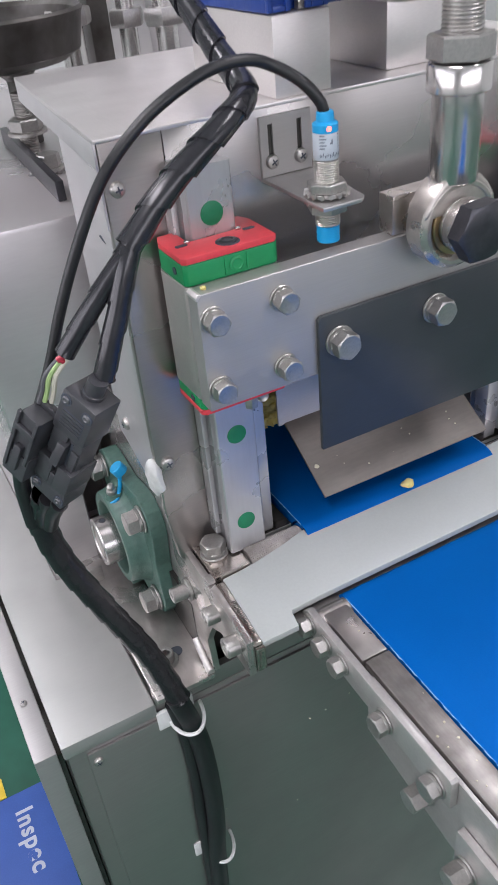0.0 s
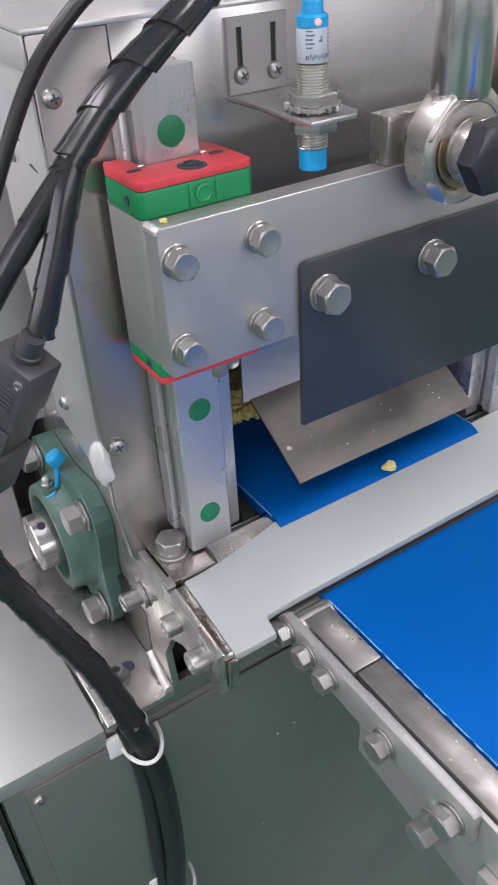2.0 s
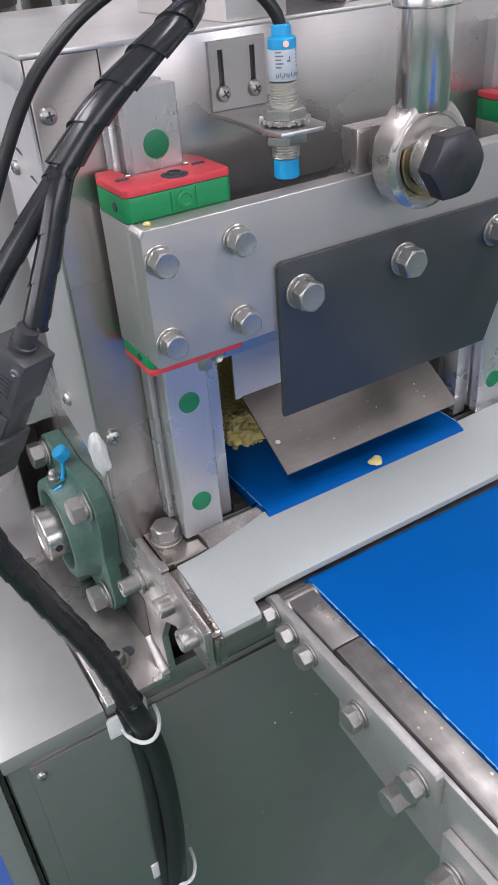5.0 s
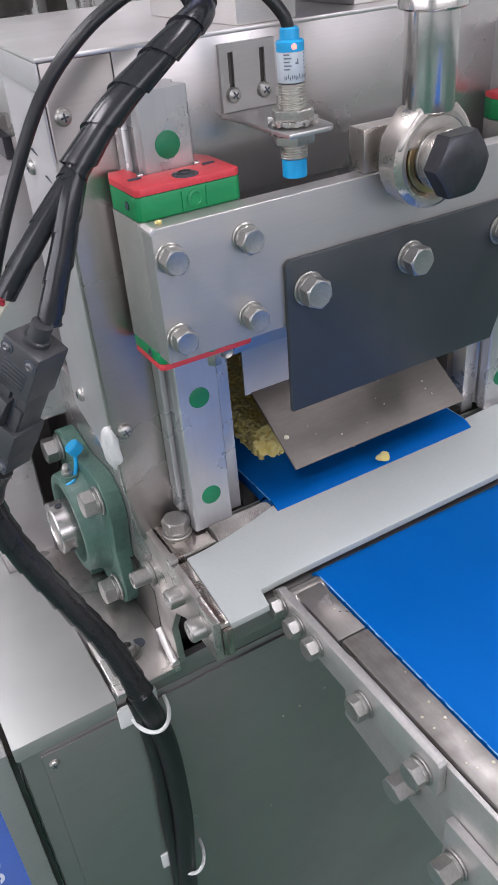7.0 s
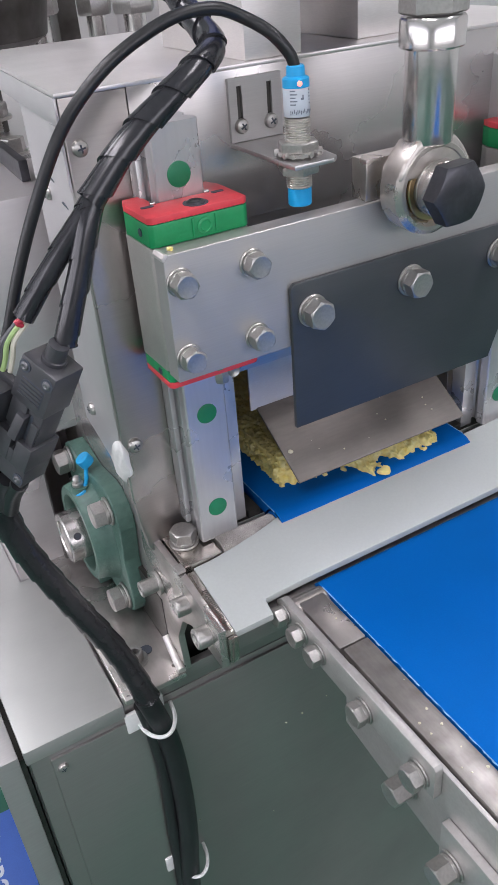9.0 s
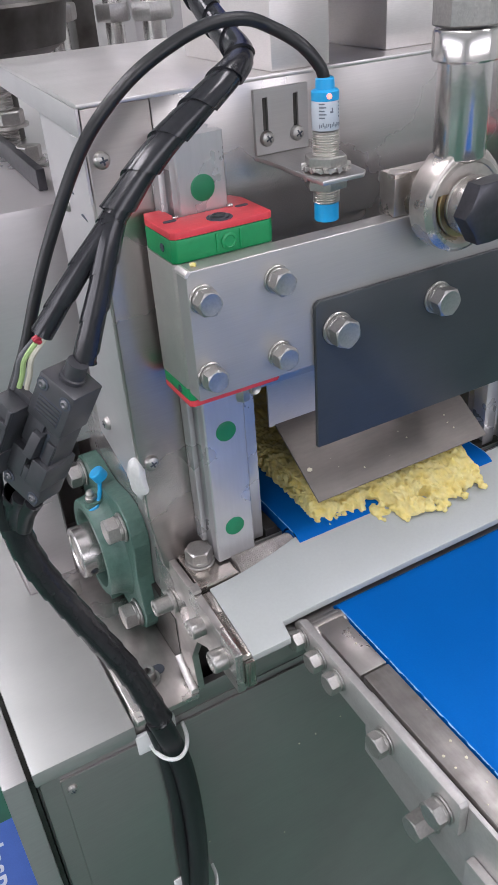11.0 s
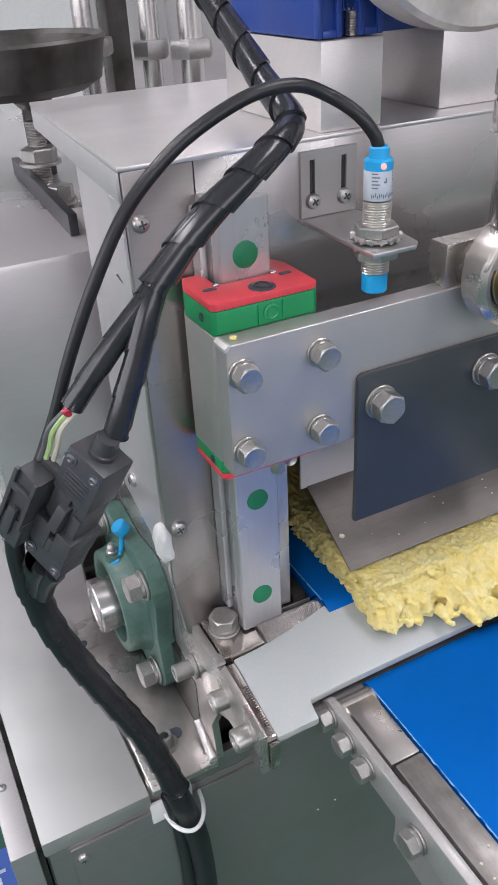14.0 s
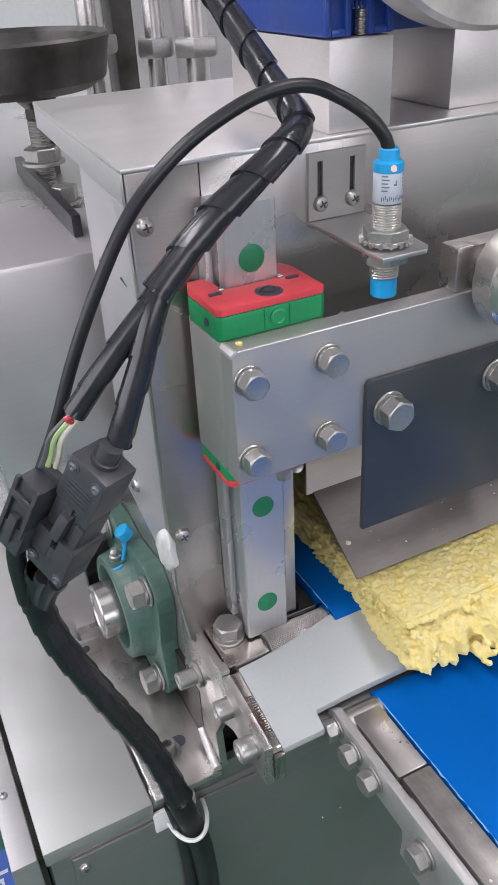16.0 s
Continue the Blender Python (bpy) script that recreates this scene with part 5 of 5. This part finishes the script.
# ---- what stands behind the tower ----
def build_background():
    single("angle_bar", bm_prism([(0.1180, 0.500), (0.1235, 0.500), (0.1325, 0.68), (0.1270, 0.68)], 1.1484, 1.161, "z", 0.0006), DARK_BOLT, "dark steel angle bar on the rear box", "angle bar")
    for x, y, h, nut, r in ((0.1350, 0.620, 0.046, 1.1680, 0.0125), (0.1337, 0.570, 0.014, 1.1525, 0.0085)):
        t = thing("threaded_post", (x, y, 1.148), "threaded steel post with hexagon nuts", "threaded post", "posts on the rear box")
        prof, z = [], 1.1482
        while z < 1.148 + h:
            prof += [(r * 0.46, z), (r * 0.53, z + 0.0009)]
            z += 0.0018
        prof.append((0.0, z))
        M = Matrix.Translation((x, y, 0))
        part("thread", bm_lathe(prof, 20, M), CHROME, t)
        part("nut", bm_lathe([(r * 0.93, nut), (r, nut + 0.001), (r, nut + 0.008), (r * 0.93, nut + 0.009)], 6, M), CHROME, t)
        part("washer", bm_lathe([(r * 1.15, nut - 0.002), (r * 1.15, nut)], 24, M), CHROME, t)
    b = thing("black_bowl", (0.135, 0.66, 1.20), "round black cast bowl on a steel stem", "bowl")
    M = Matrix.Translation((0.130, 0.665, 0))
    part("shell", bm_lathe([(0.020, 1.206), (0.058, 1.208), (0.068, 1.214), (0.072, 1.236), (0.074, 1.240), (0.072, 1.242), (0.068, 1.239), (0.064, 1.218), (0, 1.216)], 56, M), DARK_METAL, b, "black bowl with a bright rim")
    part("stem", bm_lathe([(0.009, 1.149), (0.009, 1.195), (0.014, 1.2), (0.014, 1.213)], 24, M @ Matrix.Translation((0.017, 0.0, 0))), DARK_METAL, b)
    for x, y, r in ((0.205, 0.70, 0.010), (0.232, 0.64, 0.007), (0.255, 0.62, 0.0085)):
        t = thing("steel_column", (x, y, 1.148), "polished steel column with a nutted foot", "column", "columns behind the tower")
        part("shaft", bm_lathe([(r, 1.149), (r, 1.50)], 28, Matrix.Translation((x, y, 0))), TURNED, t)
        part("foot_nut", bm_lathe([(r * 1.8, 1.222), (r * 1.9, 1.224), (r * 1.9, 1.232), (r * 1.8, 1.234)], 6, Matrix.Translation((x, y, 0))), CHROME, t)
    t = thing("rear_hopper", (0.30, 0.80, 1.148), "stainless hopper with a dark frame behind the tower", "hopper")
    part("hopper_wall", bm_prism([(0.29, 1.149), (0.42, 1.149), (0.46, 1.55), (0.27, 1.55)], 0.74, 0.98, "y", 0.004), SHEET, t)
    part("frame", bm_box(0.228, 0.246, 0.72, 0.745, 1.149, 1.55, 0.002), DARK_METAL, t)


def build_specks():
    rng = random.Random(12)
    for i in range(5):
        r = rng.uniform(0.0004, 0.0009)
        ob = single("dough_crumb", crumb_mesh(r, 40 + i), CRUMB, "tiny dried dough crumb stuck to the front panel", "dough", "crumbs on the panel")
        ob.location = (rng.uniform(0.10, 0.24), 0.3256, rng.uniform(0.66, 0.85))


# ---- floor sign ----
def build_sign():
    t = thing("floor_sign", (-0.13, 0.85, 0.0), "blue floor sign with white lettering and a yellow hazard edge", "floor sign")
    part("sheet", bm_box(-0.30, -0.031, 0.50, 0.965, 0.0005, 0.0025, 0.0004), SIGN_BLUE, t)
    part("hazard_edge", bm_box(-0.30, -0.100, 0.967, 1.01, 0.0005, 0.0025), SIGN_YELLOW, t)
    for k in range(4):
        x = -0.30 + 0.048 * k
        part("hazard_stripe", bm_prism([(x, 0.968), (x + 0.02, 0.968), (x + 0.036, 1.009), (x + 0.016, 1.009)], 0.0026, 0.0030, "z"), INK, t)
    for k in range(4):
        part("hazard_patch", bm_prism([(-0.17, 0.80 - 0.05 * k), (-0.12, 0.80 - 0.05 * k), (-0.12, 0.78 - 0.05 * k), (-0.17, 0.78 - 0.05 * k)], 0.0026, 0.0030, "z"), SIGN_YELLOW, t)
    cu = bpy.data.curves.new("lettering", "FONT")
    cu.body, cu.size, cu.extrude, cu.space_character, cu.offset = "Inspec", 0.042, 0.0002, 1.16, 0.0011
    cu.materials.append(SIGN_WHITE)
    ob = new("lettering", cu)
    ob.parent = t
    ob.matrix_basis = world_of(t).inverted() @ pose(-0.093, 0.930, 0.0030, 0, 0, -90)


# ---- dough ----
DOUGH_V = 0.0097
CUT_T, CUT_Y = 14.62, 0.2915


def lump_at(p, o):
    """Crumb relief: grains of about two and three millimetres, and broad unevenness."""
    g = 0.40 - noise.voronoi(p * 330 + o)[0][0]
    f = 0.40 - noise.voronoi(p * 640 + o)[0][0]
    return g * 0.0023 + f * 0.0020 + noise.noise(p * 70 + o) * 0.0009


def dough_mesh(x0, x1, ys, z0, z1, broken, seed):
    """A skin over a crumbly slab: flanks that flare to the foot, and a broken, lobed front where wanted."""
    o = Vector((seed, seed * 2.1, 0))
    H = z1 - z0
    fine = 0.00085
    across = []
    nf = int(H / fine)
    for k in range(nf + 1):
        across.append((x0, k / nf))
    nx = int((x1 - x0) / fine)
    across += [(x0 + (x1 - x0) * k / nx, 1.0) for k in range(1, nx)]
    across += [(x1, 1 - k / nf) for k in range(nf + 1)]
    along = []
    if broken:
        reach = 0.0215
        nq = 29
        for k in range(nq + 1):
            w = k / nq
            along.append((ys[0] + reach * w, 1 - (1 - w) ** 2.1 * (0.72 if k > 2 else 1 - 0.14 * k)))
        along += [(y, 1.0) for y in ys if y > ys[0] + reach + 0.0004]
    else:
        along = [(y, 1.0) for y in ys]
    base, under = [], []
    for y, kz in along:
        row = []
        for x, hz in across:
            h = hz * kz
            side = -1 if x < 0.5 * (x0 + x1) else 1
            edge = max(0.0, 1 - (x - x0 if side < 0 else x1 - x) / 0.004)
            p = Vector((x, y, z0 + H * h - 0.0018 * edge * edge * (1 if hz > 0.99 else 0)))
            cut = max(0.0, 1 - abs(y - (ys[-1] if broken else ys[0])) / 0.0016)
            p.z -= 0.0003 * cut * cut * h
            if hz < 1.0 or edge > 0.99:
                p.x += side * (0.0012 * (1 - hz) ** 1.3 - 0.0022 * hz * hz) + side * noise.noise(Vector((p.y * 110, p.z * 60, seed))) * 0.0014
            if broken:
                near = max(0.0, 1 - (y - ys[0]) / 0.020)
                lobe = noise.noise(Vector((x * 75, seed, p.z * 40))) * 0.0105 + noise.noise(Vector((x * 170, seed, p.z * 90))) * 0.0085
                p.y -= (lobe + 0.001 + 0.0175 * min(1.0, max(0.0, (x - 0.218) / 0.030))) * near
                p.z += noise.noise(Vector((x * 120, y * 160, seed))) * 0.0034 * near * h
                p.z += 0.0045 * near * (1 - h)
            row.append(p)
        near = max(0.0, 1 - (y - ys[0]) / 0.020) if broken else 0.0
        under.append([Vector((p.x, p.y, z0 + 0.0045 * near - 0.0003)) for p, (x, hz) in zip(row, across) if hz == 1.0][::-1])
        base.append(row)
    bm = bmesh.new()
    rows = []
    for j, row in enumerate(base):
        out = []
        for i, p in enumerate(row):
            du = row[min(i + 1, len(row) - 1)] - row[max(i - 1, 0)]
            dv = base[min(j + 1, len(base) - 1)][i] - base[max(j - 1, 0)][i]
            nrm = du.cross(dv)
            nrm = nrm.normalized() if nrm.length > 1e-12 else Vector((0, 0, 1))
            amp = 1.0
            if broken and along[j][0] < ys[0] + 0.012:
                amp = 1.5
            elif p.z < z1 - 0.004:
                amp = 1.4
            out.append(bm.verts.new(p + nrm * lump_at(p, o) * amp))
        top = [v for v, (x, hz) in zip(out, across) if hz == 1.0]
        rows.append(out + (top[::-1] if broken and j == 0 else [bm.verts.new(p) for p in under[j]]))
    for a, b in zip(rows, rows[1:]):
        for i in range(len(a)):
            k = (i + 1) % len(a)
            bm.faces.new((a[i], a[k], b[k], b[i]))
    # the two ends are closed by plain fans
    if not broken:
        bm.faces.new(rows[0])
    bm.faces.new(rows[-1][::-1])
    bmesh.ops.recalc_face_normals(bm, faces=bm.faces)
    return bm


def add_crumbs(bm, n, x0, x1, y0, y1, z0, z1, seed, rmin=0.0010, rmax=0.0026):
    """Small rough grains strewn in a box, sunk into the skin."""
    rng = random.Random(seed)
    b = bmesh.new()
    bmesh.ops.create_icosphere(b, subdivisions=2, radius=1.0)
    b.verts.ensure_lookup_table()
    shape = [v.co.copy() for v in b.verts]
    tris = [[v.index for v in f.verts] for f in b.faces]
    b.free()
    for i in range(n):
        r = rng.uniform(rmin, rmax)
        c = Vector((rng.uniform(x0, x1), rng.uniform(y0, y1), rng.uniform(z0, z1)))
        s = Vector((rng.uniform(0.8, 1.3), rng.uniform(0.8, 1.3), rng.uniform(0.6, 1.0)))
        vs = [bm.verts.new(c + Vector((q.x * s.x, q.y * s.y, q.z * s.z)) * r * (1 + 0.45 * noise.noise(q * 1.3 + Vector((i, seed, 0))))) for q in shape]
        for f in tris:
            bm.faces.new([vs[k] for k in f])


def add_lobes(bm, x0, x1, y0, z0, seed):
    """Loose clumps that reach out of the broken front."""
    rng = random.Random(seed)
    x = x0 + 0.002
    while x < x1 - 0.003:
        far = rng.uniform(0.0025, 0.0110)
        ahead = y0 - 0.0180 * min(1.0, max(0.0, (x - 0.218) / 0.030))
        for k in range(1 + int(far / 0.0016)):
            y = ahead + 0.003 - 0.0016 * k
            r = rng.uniform(0.0018, 0.0034) * (1 - 0.05 * k)
            px = x + rng.uniform(-0.0016, 0.0016)
            add_crumbs(bm, 2, px - 0.0012, px + 0.0012, y - 0.0008, y + 0.0008, z0 - 0.0005 * k, z0 + 0.0030 - 0.0006 * k, seed + k + int(x * 9000), r * 0.7, r)
        x += rng.uniform(0.0030, 0.0062)


def soften(ob, voxel, rounds):
    """Grains and slab grow into one soft skin."""
    r = ob.modifiers.new("one_skin", "REMESH")
    r.mode, r.voxel_size, r.use_smooth_shade = "VOXEL", voxel, True
    r = ob.modifiers.new("soft", "SMOOTH")
    r.factor, r.iterations = 0.5, rounds
    return ob


DX0, DX1 = 0.1935, 0.3025
END_CUT = CUT_Y - DOUGH_V * (16.0 - CUT_T)
DOUGH_BED = 0.9842


def build_dough():
    """Two rigid pieces, where they lie at the end of the clip: the end that is cut off, and the slab behind it."""
    y0 = 0.2685
    ys = [y0 + 0.0008 * k for k in range(int((END_CUT - y0) / 0.0008))] + [END_CUT + 0.0008]
    bm = dough_mesh(DX0, DX1, ys, -0.0086, 0.0156, True, 5)
    add_lobes(bm, DX0, DX1, y0, -0.0035, 8)
    add_crumbs(bm, 520, DX0 + 0.003, DX1 - 0.003, y0 + 0.0125, END_CUT - 0.0010, 0.0132, 0.0154, 18, 0.0006, 0.0013)
    add_crumbs(bm, 160, DX0 + 0.001, DX1 - 0.001, y0 + 0.0015, y0 + 0.0075, 0.0010, 0.0070, 28, 0.0010, 0.0022)
    add_crumbs(bm, 120, DX0 + 0.001, DX1 - 0.001, y0 + 0.0065, y0 + 0.0135, 0.0060, 0.0125, 33, 0.0010, 0.0022)
    add_crumbs(bm, 60, DX0 - 0.0008, DX0 + 0.0004, y0 + 0.006, END_CUT, -0.0060, 0.010, 38, 0.0008, 0.0016)
    end = single("dough_end_piece", bm, DOUGH, "ragged end piece of pale yellow crumbly dough", "dough", "dough pieces", smooth=180)
    rng = random.Random(77)
    for i in range(9):
        x = rng.uniform(DX0 + 0.002, DX1 - 0.006)
        y = y0 + 0.0010 - 0.008 * min(1.0, max(0.0, (x - 0.228) / 0.04)) - rng.uniform(0, 0.004)
        place_part("crumb", ("crumb", "e", i), lambda: crumb_mesh(rng.uniform(0.0011, 0.0022), 60 + i), DOUGH, end, pose(x, y, rng.uniform(-0.003, 0.001)))
    ys = [END_CUT - 0.0008 + 0.00085 * k for k in range(106)] + [END_CUT + 0.094 + 0.004 * k for k in range(26)]
    bm = dough_mesh(DX0, DX1, ys, -0.0088, 0.0158, False, 5)
    add_crumbs(bm, 900, DX0 + 0.003, DX1 - 0.003, END_CUT + 0.0014, END_CUT + 0.055, 0.0144, 0.0156, 9, 0.0006, 0.0012)
    add_crumbs(bm, 200, DX0 - 0.0006, DX0 + 0.0004, END_CUT + 0.001, END_CUT + 0.088, -0.002, 0.012, 19, 0.0007, 0.0016)
    slab = single("dough_slab", bm, DOUGH, "crumbly slab of pale yellow dough on the belt", "dough", "dough pieces", smooth=180)
    return [soften(end, 0.00055, 1), soften(slab, 0.00058, 1)]


bearing_ring = build_bearing()
build_nose()
build_conveyor()
build_cables()
build_background()
build_sign()
build_specks()
dough_pieces = build_dough()


# ---- what moves ----
STROKE = ((0.0, 0), (0.1, 4), (0.2, 28), (0.3, 86), (0.4, 152), (0.5, 226), (0.6, 294), (0.7, 345), (0.8, 360))


def motions():
    times = [(0.0, 0)]
    turns = 0
    for start in (1.0, 14.2):
        times += [(start + dt, turns + a) for dt, a in STROKE]
        turns += 360
    times.append((16.0, turns))
    car, rods, discs = [], [], []
    for t, a in times:
        w = radians(a)
        # the pin goes from its top over to the left, down and back up on the right
        pin = Vector((-CRANK_R * math.sin(w), 0, CRANK_R * math.cos(w)))
        drop = CRANK_R - ROD_L - pin.z + math.sqrt(ROD_L ** 2 - pin.x ** 2)
        lean = math.degrees(math.asin(pin.x / ROD_L))
        car.append((t, pose(CX, 0.30, 1.10 - drop)))
        rods.append((t, pose(PIV.x, PIV.y, PIV.z - drop, 0, lean, 0)))
        discs.append((t, pose(HUB.x, HUB.y, HUB.z, 0, -a, 0)))
    walk(carriage, car)
    walk(rod, rods)
    walk(crank, discs)
    # the drive shaft turns slowly and rests while the cutter works
    turned = ((0.0, 0), (1.0, 22), (1.9, 22), (4.0, 75), (6.5, 115), (8.5, 165), (11.0, 228), (14.2, 290), (15.0, 290), (16.0, 312))
    walk(bearing_ring, [(t, pose(0, 0, 0.047, a, 0, 0)) for t, a in turned])
    # the dough creeps forward with the belt; the cut loosens the end piece, which settles a little
    end, slab = dough_pieces
    y = lambda t: DOUGH_V * (16.0 - t)
    walk(slab, [(t, pose(0, y(t), DOUGH_BED)) for t in (0.0, 4.0, 8.0, 12.0, 16.0)])
    before = [(t, pose(0, y(t), DOUGH_BED)) for t in (0.0, 4.0, 8.0, 12.0, 14.0, 14.55)]
    after = [(t, pose(0, y(t) - 0.0026, DOUGH_BED - 0.0016)) for t in (14.75, 15.0, 16.0)]
    walk(end, before + after)


motions()
